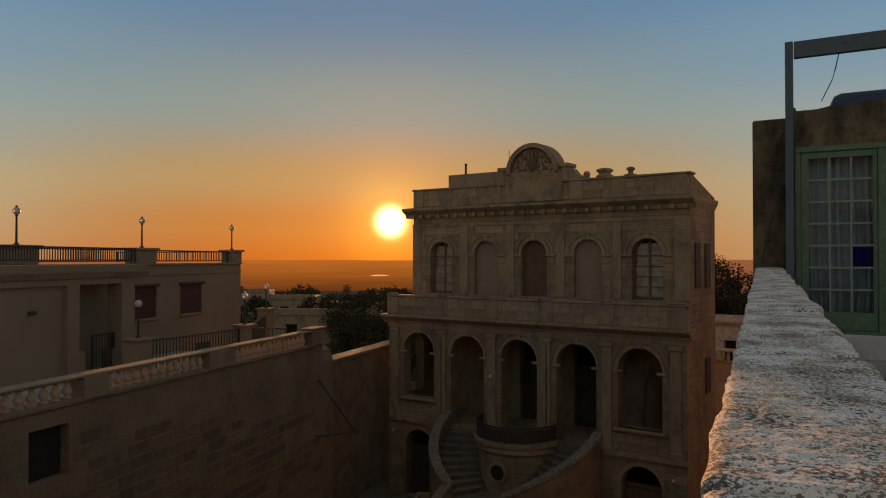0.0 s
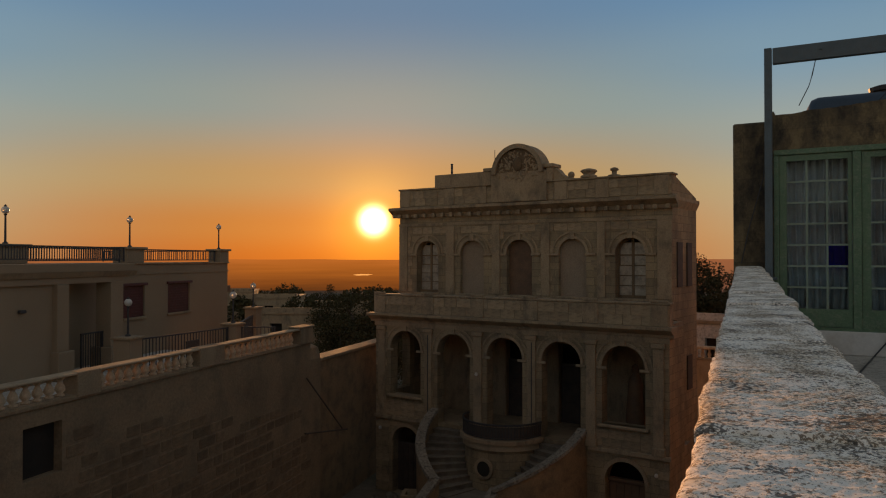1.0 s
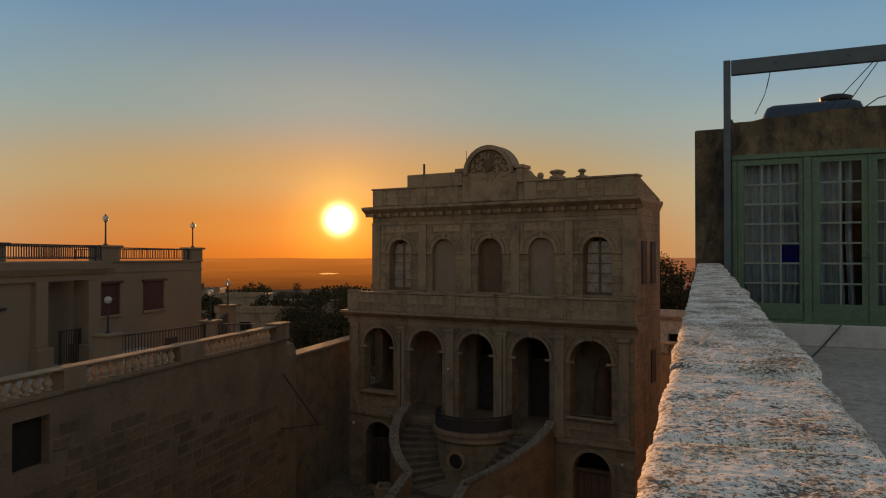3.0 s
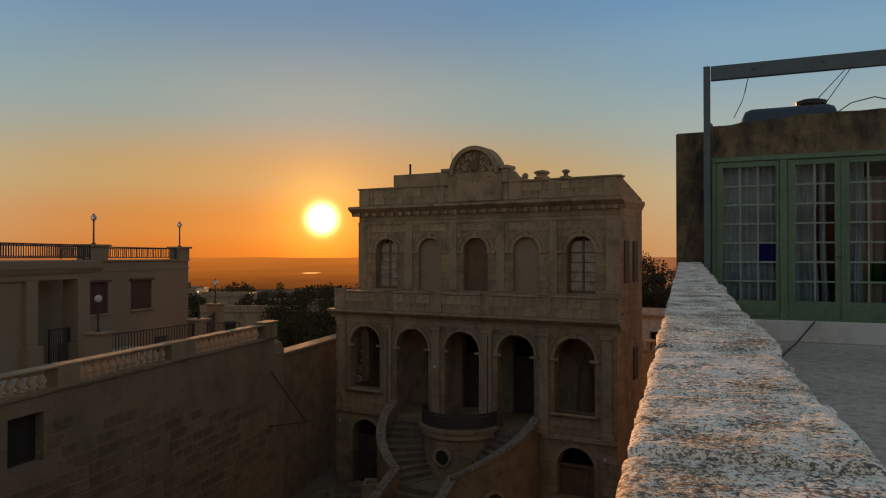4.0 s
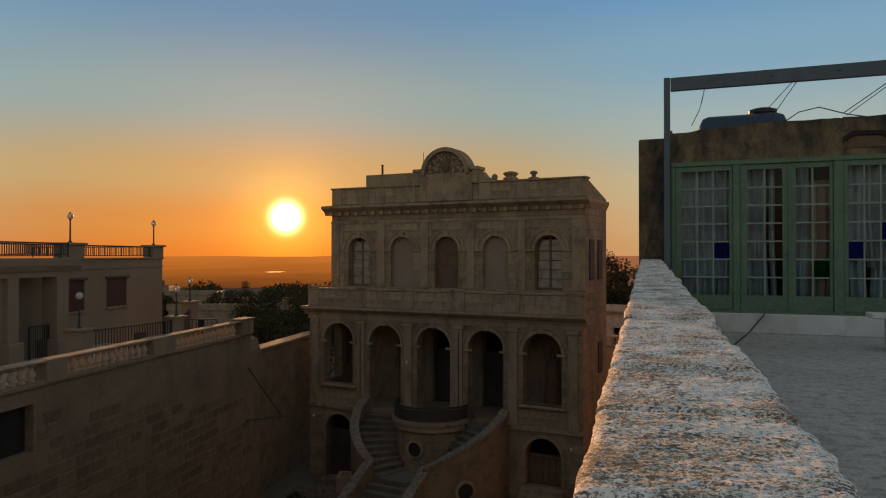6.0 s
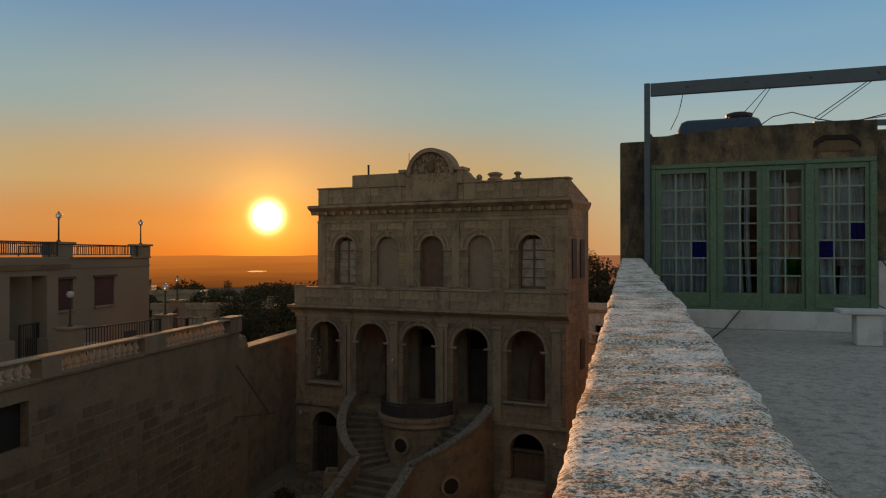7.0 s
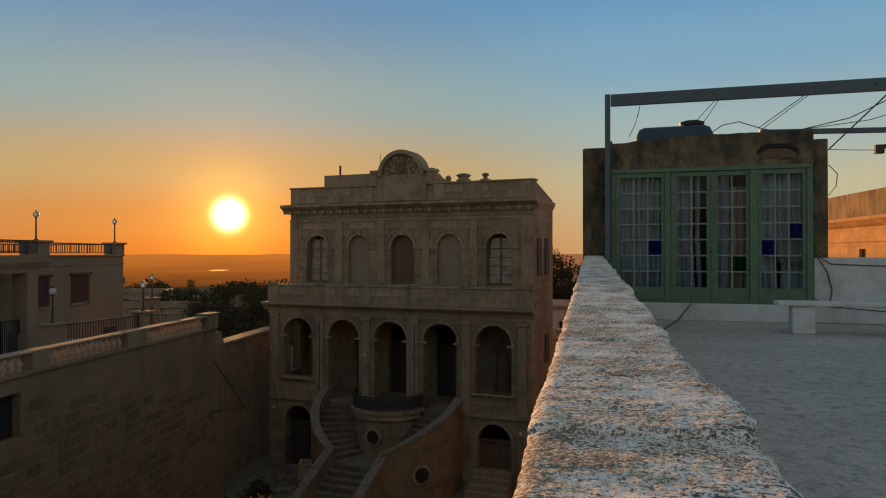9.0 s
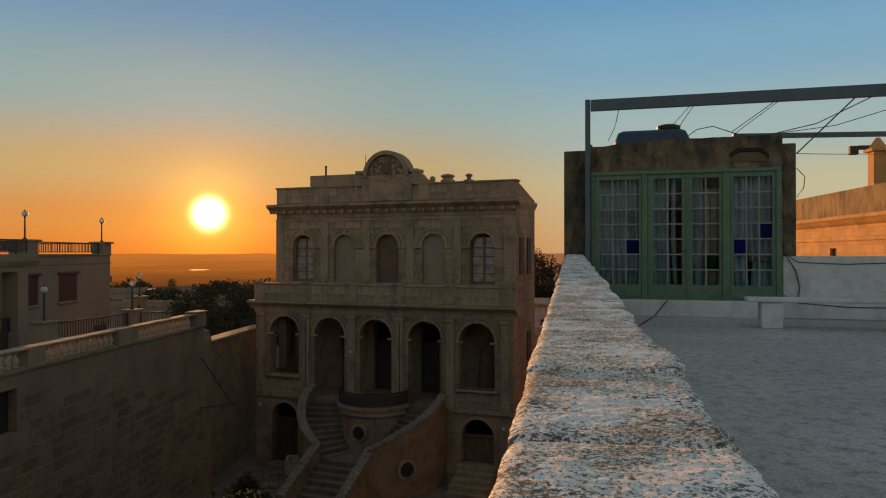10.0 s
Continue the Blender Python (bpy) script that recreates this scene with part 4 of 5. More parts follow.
def oculus(a, z, r, rim):
    """A round opening in a curved wall: moulded ring round a disc painted dark as shade."""
    m = pose(CX + rim * math.cos(a), CY + rim * math.sin(a), z) @ Matrix.Rotation(a - math.pi / 2, 4, "Z")
    bm = bmesh.new()
    ring_arch(bm, 0, 0, r, r + 0.1, -0.04, 0.05, 0, 2 * math.pi, 24)
    o = part("oculus_ring", bm, TRIM, stair)
    o.matrix_local = m
    bm = bmesh.new()
    bmesh.ops.create_circle(bm, cap_ends=True, segments=24, radius=r, matrix=pose(0, 0.02, 0, 90))
    o = part("oculus_recess", bm, SHADE_DARK, stair)
    o.matrix_local = m


oculus(math.pi * 1.5, -5.95, 0.26, 1.42)
oculus(math.pi * 1.5 + 0.85, -6.95, 0.28, 3.16)

# ---- court walls ----
BAL = pose(-13.05, 22.28, 0, 0, 0, 95.52)
retaining = thing("retaining_wall", "tall weathered limestone block retaining wall", "wall", BAL, kind="structure")
part("wall_core", pierced(-26, 0.2, GROUND, -1.54, 0.0, 0.6, [rect_outline(-11.1, -10.19, -2.83, -1.86)]), MORTAR, retaining)
# near-black box set in the opening paints its inner shade
part("window_recess", cube(-11.1, -10.19, 0.2, 0.58, -2.83, -1.86), SHADE_DARK, retaining)
part("wall_top", cube(-26, -5.0, -0.05, 0.5, -1.54, -1.46, 0.012), MORTAR, retaining)
part("wall_top", cube(-5.0, 0.22, -0.05, 0.5, -1.54, -1.5, 0.012), MORTAR, retaining)
balustrade = thing("balustrade", "stone balustrade with turned balusters on the wall", "balustrade", BAL)
part("handrail", cube(-26, 0.2, -0.06, 0.28, -1.06, -1.01, 0.015), STONE, balustrade)
part("plinth_rail", cube(-26, -5.0, -0.04, 0.26, -1.46, -1.43), STONE_LIGHT, balustrade)
part("plinth_rail", cube(-5.0, 0.2, -0.04, 0.26, -1.5, -1.47), STONE_LIGHT, balustrade)
PIERS = [(-0.62, 0.24), (-5.9, -4.83), (-9.88, -9.26), (-14.2, -13.6), (-18.6, -18.0)]
for a, b in PIERS:
    part("pier", cube(a, b, -0.08, 0.3, -1.5, -1.005, 0.015), STONE_LIGHT, balustrade)
part("pier_cap", cube(-0.68, 0.3, -0.12, 0.34, -1.005, -0.945, 0.02), STONE_LIGHT, balustrade)
shapes_of = {}
xs = -25.8
while xs < -0.7:
    if not any(a - 0.06 < xs < b + 0.06 for a, b in PIERS):
        low = -1.47 if xs > -5 else -1.43
        if low not in shapes_of:
            k = -1.06 - low
            o = part("baluster", lathe(bmesh.new(), [(r, low + f * k) for r, f in ((0.085, 0), (0.085, 0.1), (0.05, 0.15), (0.1, 0.34), (0.092, 0.48), (0.04, 0.76), (0.06, 0.86), (0.085, 0.9), (0.085, 1.0))], 0, 0.11, 12), BALUSTER, balustrade, smooth=True)
            shapes_of[low] = o.data
        else:
            o = new("baluster", shapes_of[low])
            o.parent = balustrade
        o.matrix_local = pose(xs, 0, 0)
    xs += 0.27
# end buttress and the lower wall on to the villa
part("buttress", prism(bmesh.new(), [(0.0, GROUND), (0.55, GROUND), (0.55, -1.75), (0.35, -1.65), (0.1, -1.75), (0.0, -2.1)], 0.2, 0.95), MORTAR, retaining)
CON = pose(-14.05, 23.2, 0, 0, 0, 95.0)
con = thing("court_wall", "stained ochre court wall joining the villa", "wall", CON, kind="structure")
part("wall_body", pierced(0, 8.5, GROUND, -2.5, 0, 0.5, []), OCHRE, con)
part("wall_coping", cube(0, 8.5, -0.08, 0.58, -2.5, -2.38, 0.02), STONE_LIGHT, con)
sticks = thing("leaning_poles", "two thin wooden poles leaning on the wall", "poles", BAL)
part("pole", tube(bmesh.new(), [(-0.3, -0.12, -2.6), (1.4, -0.6, -4.55)], 0.025), BARK, sticks)
part("pole", tube(bmesh.new(), [(-0.4, -0.12, -4.35), (1.6, -0.7, -4.6)], 0.025), BARK, sticks)

# upper terrace behind the balustrade
part("upper_terrace", cube(-26, 0.2, 0.5, 11, -2.3, -1.95), CONCRETE).matrix_world = BAL
tagged(bpy.data.objects["upper_terrace"], "pale paved terrace behind the balustrade", "terrace", kind="structure")
part("terrace_fill", cube(-26, 0.15, 0.62, 11, GROUND, -2.31), STONE).matrix_world = BAL
tagged(bpy.data.objects["terrace_fill"], "stone mass under the upper terrace", "wall", kind="structure")

# ---- house behind the balustrade ----
HOUSE = pose(-19.33, 26.19, 0, 0, 0, 99.47)
house = thing("house", "low plastered house with roof railings and red shutters", "house", HOUSE)
part("wall", pierced(-17, 0, -2.4, 1.03, 0, 0.35, [rect_outline(-4.15, -2.77, -0.69, 0.33), rect_outline(-6.6, -5.48, -0.69, 0.33)]), RENDERED, house)
part("end_wall", cube(-0.3, 0, 0.35, 6, -2.4, 1.0), RENDERED, house)
part("rear_wall", cube(-17, -0.3, 5.7, 6, -2.4, 1.0), RENDERED, house)
part("roof", cube(-17, -0.3, 0.35, 5.7, 0.7, 0.9), CONCRETE, house)
part("roof_band", cube(-7.6, 0.02, -0.03, -0.002, 0.7, 0.76), RENDERED, house)
part("roof_coping", cube(-17, 0.05, -0.06, 0.4, 1.03, 1.09, 0.01), STONE_LIGHT, house)
for a, b in ((-4.15, -2.77), (-6.6, -5.48)):
    w = part("shutter", cube(a, b, 0.06, 0.14, -0.69, 0.33), RED_WOOD, house, "closed dark red louvred shutter")
    n = 11
    for k in range(n):
        z = -0.66 + k * (0.98 / n)
        part("slat", cube(a + 0.05, b - 0.05, 0.03, 0.06, z, z + 0.055), RED_WOOD, w)
    part("lintel", cube(a - 0.08, b + 0.1, -0.07, 0.05, 0.335, 0.42, 0.01), RED_WOOD, house)
    part("window_sill", cube(a - 0.05, b + 0.05, -0.07, 0.1, -0.77, -0.695, 0.01), STONE_LIGHT, house)
for a, b in ((-0.62, 0.02), (-6.45, -5.56), (-11.6, -10.6)):
    part("roof_pier", cube(a, b, -0.04, 0.5, 1.09, 1.52, 0.01), RENDERED, house)
    part("pier_cap", cube(a - 0.09, b + 0.09, -0.12, 0.58, 1.52, 1.6, 0.015), STONE_LIGHT, house)
part("eave_bracket", prism(bmesh.new(), [(0.2, -0.15), (0.6, -0.15), (0.6, 0.12), (0.2, 0.12)], 0.0, 0.6), BROWN_WOOD, house)


def railing(m, length, z0, z1, label, pitch=0.12, group="iron railings", posts=()):
    ob = thing("railing", label, "railing", m, group=group)
    part("top_rail", cube(0, length, -0.025, 0.025, z1 - 0.03, z1 + 0.01), IRON, ob)
    part("bottom_rail", cube(0, length, -0.018, 0.018, z0 + 0.06, z0 + 0.09), IRON, ob)
    for x in (0.0, length - 0.04):
        part("post", cube(x, x + 0.04, -0.02, 0.02, z0, z1 - 0.03), IRON, ob)
    data = None
    k = pitch
    while k < length - 0.05:
        if data is None:
            o = part("bar", cube(-0.009, 0.009, -0.009, 0.009, z0 + 0.09, z1 - 0.03), IRON, ob)
            data = o.data
        else:
            o = new("bar", data)
            o.parent = ob
        o.matrix_local = pose(k, 0, 0)
        k += pitch
    return ob


railing(HOUSE @ pose(-5.54, 0.2, 0), 4.9, 1.09, 1.53, "black iron railing along the house roof")
railing(HOUSE @ pose(-10.55, 0.2, 0), 4.05, 1.09, 1.53, "black iron railing along the house roof", 0.1)
railing(HOUSE @ pose(-15.5, 0.2, 0), 3.85, 1.09, 1.53, "black iron railing along the house roof", 0.1)
railing(HOUSE @ pose(-0.3, 0.55, 0, 0, 0, 90), 5.0, 1.09, 1.53, "black iron railing along the house roof")
railing(HOUSE @ pose(-15.5, -0.9, 0), 7.7, 1.13, 1.55, "black iron railing on the porch roof", 0.09)

# porch
porch = thing("porch", "plastered porch with square columns and flat roof", "porch", HOUSE)
part("porch_roof", cube(-17, -7.75, -1.25, -0.065, 0.86, 1.08, 0.01), RENDERED, porch)
bm = prism(bmesh.new(), [(-1.2, 0.72), (-1.05, 0.72), (-1.0, 0.86), (-1.3, 0.86)], -17, -7.7)
part("porch_cornice", bm, STONE_LIGHT, porch)
part("beam", cube(-17, -8.0, -1.15, -0.75, 0.55, 0.72), RENDERED, porch)
part("column", cube(-8.78, -8.22, -1.2, -0.7, -1.95, 0.55, 0.015), RENDERED, porch)
part("column_base", cube(-8.88, -8.12, -1.3, -0.6, -1.95, -1.3, 0.02), RENDERED, porch)
part("column", cube(-10.88, -10.45, -1.2, -0.7, -1.95, 0.55, 0.015), RENDERED, porch)
part("column_base", cube(-10.95, -10.35, -1.3, -0.6, -1.95, -1.2, 0.02), RENDERED, porch)
part("infill_wall", cube(-17, -10.88, -1.05, -0.8, -1.95, 0.55), RENDERED, porch)
part("wall_fitting", cube(-12.05, -11.85, -1.16, -1.05, -0.12, -0.04, 0.02), IRON, porch, "small dark wall fitting")
part("doorway", cube(-10.4, -9.75, -0.05, -0.003, -1.95, 0.5), BROWN_WOOD, porch)
railing(HOUSE @ pose(-9.7, -0.95, 0), 0.9, -1.9, -0.85, "short iron railing between porch columns", 0.1)


def globe_lamp(x, y, z, h, r, label, group):
    ob = thing("globe_lamp", label, "lamp", pose(x, y, z), group=group)
    part("lamp_post", lathe(bmesh.new(), [(0.07, 0), (0.07, 0.03), (0.03, 0.06), (0.024, h - 2 * r - 0.04), (0.05, h - 2 * r)], 0, 0, 8), IRON, ob)
    bm = bmesh.new()
    bmesh.ops.create_uvsphere(bm, u_segments=14, v_segments=8, radius=r, matrix=pose(0, 0, h - r))
    part("globe", bm, GLOBE, ob, "clear white glass globe", True)
    part("finial", lathe(bmesh.new(), [(0.03, h - 0.01), (0.04, h + 0.01), (0.008, h + 0.05)], 0, 0, 6), IRON, ob)


for xl in (-0.35, -6.0, -11.1):
    p = HOUSE @ Vector((xl, 0.2, 1.6))
    globe_lamp(p.x, p.y, p.z, 0.98, 0.1, "thin globe lamp on a roof pier", "roof lamps")


def pier_with_lamp(x, y, top, w, h, r):
    ob = thing("lamp_pier", "square plastered pier of the terrace railing", "pier", pose(x, y, 0, 0, 0, 8), group="terrace piers")
    part("pier_body", cube(-w / 2, w / 2, -w / 2, w / 2, -1.95, top - 0.07), RENDERED, ob)
    part("pier_cap", cube(-w / 2 - 0.06, w / 2 + 0.06, -w / 2 - 0.06, w / 2 + 0.06, top - 0.07, top, 0.015), STONE_LIGHT, ob)
    globe_lamp(x, y, top, h, r, "black post lamp with clear globe on a pier", "terrace lamps")


P1, P2, P3, P4 = Vector((-14.88, 16.55, 0)), Vector((-14.79, 20.73, 0)), Vector((-17.33, 25.19, 0)), Vector((-13.4, 21.4, 0))
pier_with_lamp(P1.x, P1.y, -0.81, 0.5, 0.98, 0.1)
pier_with_lamp(P2.x, P2.y, -0.79, 0.46, 0.98, 0.11)
pier_with_lamp(P3.x, P3.y, -0.62, 0.46, 0.9, 0.11)
for a, b in ((P1, P2), (P2, P4), (P2, P3)):
    d = b - a
    railing(pose(a.x, a.y, 0, 0, 0, math.degrees(math.atan2(d.y, d.x))) @ pose(0.26, 0, 0), d.length - 0.5, -1.95, -0.92, "dark iron railing on the upper terrace")
chair = thing("garden_seat", "low dark seat beside the terrace railing", "seat", pose(-14.2, 18.5, -1.95, 0, 0, 95))
part("seat", cube(-0.3, 0.3, -0.25, 0.25, 0.4, 0.46, 0.01), DOOR_DARK, chair)
part("backrest", cube(-0.3, 0.3, 0.21, 0.25, 0.46, 0.86, 0.01), DOOR_DARK, chair)
for sx in (-0.27, 0.27):
    for sy in (-0.22, 0.22):
        part("leg", cube(sx - 0.02, sx + 0.02, sy - 0.02, sy + 0.02, 0, 0.4), DOOR_DARK, chair)

# ---- court floor clutter ----
rng = random.Random(3)
rubble = bmesh.new()
for k in range(140):
    x, y = rng.uniform(-13.2, -9.6), rng.uniform(22.6, 27.6)
    if x > -11.2 and y < 24.5:
        continue
    s = rng.uniform(0.06, 0.3)
    bmesh.ops.create_icosphere(rubble, subdivisions=1, radius=s, matrix=pose(x, y, GROUND + s * 0.3, rng.uniform(0, 90), rng.uniform(0, 90), 0) @ Matrix.Diagonal((1, rng.uniform(0.5, 1), rng.uniform(0.4, 0.8), 1)))
tagged(part("rubble", rubble, COURT), "loose stones and rubble on the court floor", "rubble", kind="stuff")
trough = thing("stone_planter", "square open stone planter on the court floor", "planter", pose(-10.6, 25.2, GROUND, 0, 0, 15))
part("planter_wall", pierced(-0.4, 0.4, -0.4, 0.4, 0, 0.55, [rect_outline(-0.28, 0.28, -0.28, 0.28)]), STONE_LIGHT, trough).matrix_local = pose(0, 0, 0.55, 90)
part("soil", cube(-0.28, 0.28, -0.28, 0.28, 0.0, 0.4), EARTH, trough)
part("court_floor", cube(-13.6, -0.2, -9, 27, GROUND - 0.2, GROUND + 0.02), COURT)
tagged(bpy.data.objects["court_floor"], "grey worn paving of the sunken court", "paving", kind="structure")


def bush(x, y, z, r, n, label, seed, leaf=0.06):
    rng = random.Random(seed)
    ob = thing("bush", label, "bush", pose(x, y, z), group="court bushes")
    bm = bmesh.new()
    for k in range(10):
        a = rng.uniform(0, 6.28)
        tube(bm, [(0, 0, -0.1), (math.cos(a) * r * 0.3, math.sin(a) * r * 0.3, r * 0.7), (math.cos(a) * r * 0.8, math.sin(a) * r * 0.8, r * rng.uniform(0.8, 1.5))], 0.015, 5)
    part("stem", bm, BARK, ob)
    bm = bmesh.new()
    for k in range(14):
        a, q = rng.uniform(0, 6.28), rng.random() ** 0.5
        leaf_cloud(bm, math.cos(a) * r * q * 0.8, math.sin(a) * r * q * 0.8, r * rng.uniform(0.5, 1.5), r * 0.4, n, leaf, rng)
    part("foliage", bm, LEAF, ob)
    return ob


bush(-10.9, 10.3, GROUND, 1.3, 120, "dark green shrub growing against the wall", 7, 0.08)
shrub = bush(-10.34, 20.1, GROUND, 0.78, 110, "low yellow-flowering shrub in the court", 8)
rng = random.Random(18)
bm = bmesh.new()
for k in range(70):
    a, q = rng.uniform(0, 6.28), rng.random() ** 0.5
    bmesh.ops.create_icosphere(bm, subdivisions=1, radius=rng.uniform(0.02, 0.035), matrix=pose(math.cos(a) * q * 0.75, math.sin(a) * q * 0.75, 1.44 - 0.3 * q + rng.uniform(-0.08, 0.08)))
part("blossom", bm, BLOSSOM, shrub, "small yellow blossoms")
bush(-11.9, 23.5, GROUND, 0.5, 60, "small dry shrub among the rubble", 9)

resize([ob for ob in scene.objects if ob.name not in ("backdrop", "water")], COURT_SIZE)

# street balustrade and slim cypresses seen beside the villa
street = thing("street_balustrade", "ochre stone balustrade on a low street wall", "balustrade", pose(-2.6, 33.0, 0, 0, 0, -3))
part("street_wall", cube(0, 5, 0, 0.4, -8.0, -2.86), STONE, street)
part("plinth_rail", cube(0, 5, -0.03, 0.36, -2.86, -2.78, 0.01), STONE_LIGHT, street)
part("handrail", cube(0, 5, -0.04, 0.34, -2.42, -2.32, 0.015), BALUSTER, street)
first = None
for k in range(20):
    if first is None:
        o = part("baluster", lathe(bmesh.new(), [(r, -2.78 + f * 0.36) for r, f in ((0.07, 0), (0.07, 0.1), (0.04, 0.16), (0.085, 0.36), (0.04, 0.76), (0.07, 0.9), (0.07, 1.0))], 0, 0.15, 10), BALUSTER, street, smooth=True)
        first = o.data
    else:
        o = new("baluster", first)
        o.parent = street
    o.matrix_local = pose(0.12 + k * 0.25, 0, 0)
for x, y, top in ((-2.25, 60, 0.45), (-1.6, 61, 0.6)):
    rng = random.Random(int(y))
    ob = thing("cypress", "slim dark cypress standing above the trees", "tree", pose(x, y, -7.5), group="cypresses")
    part("trunk", tube(bmesh.new(), [(0, 0, -0.3), (0.02, 0, 3.0), (0, 0, top + 7.2)], 0.07, 6), BARK, ob)
    bm = bmesh.new()
    for k in range(26):
        f = k / 25
        leaf_cloud(bm, 0, 0, 1.2 + f * (top + 6.2), 0.34 * (1 - f) ** 0.6 + 0.05, 70, 0.07, rng, 1.6)
    part("crown", bm, LEAF, ob)

# ---- building that carries our terrace, and an unseen block closing the court behind ----
own = thing("own_building", "limestone building under the roof terrace", "building", pose(0, 0, 0), kind="structure")
part("court_facade", cube(-0.05, 0.21, -9, 14.6, GROUND - 0.5, 0.62), STONE, own)
part("end_wall", cube(0.21, 18, 17.8, 18.1, GROUND - 0.5, -0.53), STONE, own)
# unseen block added behind the walk to keep sky light off the court
part("rear_building", cube(-30, 16, -9.6, -9.0, GROUND - 0.5, 3.2), STONE_DARK, own)

# ---- roof terrace ----
SLOPE = 0.017
FLOOR = -0.118
TOP = 0.88
tagged(part("terrace_floor", cube(0.21, 18, -9, 18.1, -0.52, FLOOR), CONCRETE), "pale grey cement screed of the roof terrace", "floor", kind="structure")
parapet = thing("parapet", "thick whitewashed stone parapet crusted with lichen", "parapet", pose(0, 0, 0), kind="structure")
part("parapet_core", cube(-0.045, 0.2, -8, 13.05, FLOOR, 0.62), STONE_LIGHT, parapet)


def coping_stone(y0, y1, seed, fine):
    """One rough coping block: grid over the top and both sides with worn edges."""
    rng = random.Random(seed)
    dx0, dx1, dz = rng.uniform(-0.006, 0.006), rng.uniform(-0.008, 0.012), rng.uniform(-0.006, 0.006)
    bulge = rng.uniform(-0.01, 0.018)
    bm = bmesh.new()
    ny = max(3, int((y1 - y0) / fine))
    around = []
    n_top = max(6, int(0.33 / fine))
    for k in range(4):
        around.append((0.0, -0.24 + 0.24 * k / 4))
    for k in range(n_top + 1):
        around.append((k / n_top, 0.0))
    for k in range(1, 5):
        around.append((1.0, -0.24 * k / 4))
    rows = []
    for j in range(ny + 1):
        f = j / ny
        y = y0 + 0.004 + (y1 - y0 - 0.008) * f
        edge = min(f, 1 - f) * (y1 - y0)
        worn_end = max(0.0, 1 - edge / 0.02) ** 2 * 0.010
        wl = -0.077 + 0.6 * dx0 + 0.007 * noise.noise((1.7, y * 5.0, 0.3)) + 0.004 * noise.noise((4.7, y * 21.0, 0.3))
        wr = 0.262 + dx1 + bulge * math.sin(f * math.pi) + 0.014 * noise.noise((9.1, y * 3.3, 0.8)) + 0.008 * noise.noise((2.1, y * 17.0, 0.8))
        row = []
        for s, d in around:
            x = wl + (wr - wl) * s
            z = TOP + SLOPE * y + dz + d
            e = min(s, 1 - s) * 0.33
            rnd = max(0.0, 1 - e / 0.022) ** 2
            z -= 0.009 * rnd + worn_end
            z += 0.0018 * noise.noise((x * 9, y * 9, 0)) + 0.001 * noise.noise((x * 30, y * 30, 2)) + 0.0014 * noise.noise((x * 85, y * 85, 5)) + 0.001 * noise.noise((x * 160, y * 160, 5))
            if d < 0:
                x += (1 if s else -1) * (0.006 * noise.noise((y * 12, z * 12, 4)) - 0.004)
            row.append(bm.verts.new((x, y, z)))
        rows.append(row)
    for p, q in zip(rows, rows[1:]):
        for k in range(len(p) - 1):
            bm.faces.new((p[k], p[k + 1], q[k + 1], q[k]))
    bm.faces.new(rows[0])
    bm.faces.new(rows[-1])
    part("coping_stone", bm, LICHEN, parapet, smooth=True)


y = -7.6
k = 0
rng = random.Random(21)
while y < 13.08:
    ln = rng.uniform(0.42, 0.72)
    y1 = min(y + ln, 13.1)
    if 13.1 - y1 < 0.2:
        y1 = 13.1
    fine = 0.0065 if -1.9 < y < 2.9 else (0.014 if -2.3 < y < 6.5 else 0.035)
    coping_stone(y, y1, 300 + k, fine)
    y, k = y1, k + 1

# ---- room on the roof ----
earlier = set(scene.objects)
ROOM = pose(0.40, 12.07, 0, 0, 0, -6.5)
room = thing("roof_room", "small blackened stone roof room with glazed front", "room", ROOM)
bm = pierced(0, 3.25, 2.632, 3.16, 0, 0.3, [])
bmesh.ops.subdivide_edges(bm, edges=[e for e in bm.edges if abs(e.verts[0].co.x - e.verts[1].co.x) > 3 and e.verts[0].co.z > 3 and e.verts[1].co.z > 3], cuts=40)
for v in bm.verts:
    if v.co.z > 3:
        v.co.z += min(v.co.x / 1.5, 1) * 0.09 - 0.06 + 0.02 * noise.noise((v.co.x * 2.3, 0, 7.1)) + 0.012 * noise.noise((v.co.x * 9, 0, 1.7))
part("lintel_wall", bm, ROOM_STONE, room)
part("front_pier", cube(3.235, 3.47, 0.04, 0.34, 0, 3.04, 0.015), ROOM_STONE, room)
part("side_wall", cube(-0.02, 0.0, 0.0, 3.4, 0, 3.15), ROOM_STONE, room)
part("side_wall", cube(3.2, 3.46, 0.341, 3.4, 0, 3.02), ROOM_STONE, room)
part("rear_wall", cube(0.0, 3.2, 3.2, 3.4, 0, 3.02), STONE_DARK, room)
part("roof_slab", cube(0.0, 3.2, 0.3, 3.2, 2.75, 2.95), STONE_DARK, room)
part("flank_wall", cube(-0.56, -0.03, 0.42, 0.75, -0.2, 3.1, 0.02), ROOM_STONE, room)
part("inner_wall", cube(0.02, 3.19, 2.4, 2.5, 0.0, 2.75), DOOR_DARK, room)
part("inner_floor", cube(0.0, 3.2, 0.0, 3.2, 0.0, 0.29), CONCRETE, room)
part("plinth", cube(0.0, 3.26, -0.08, 0.0, 0.0, 0.3, 0.012), PLASTER_WHITE, room)
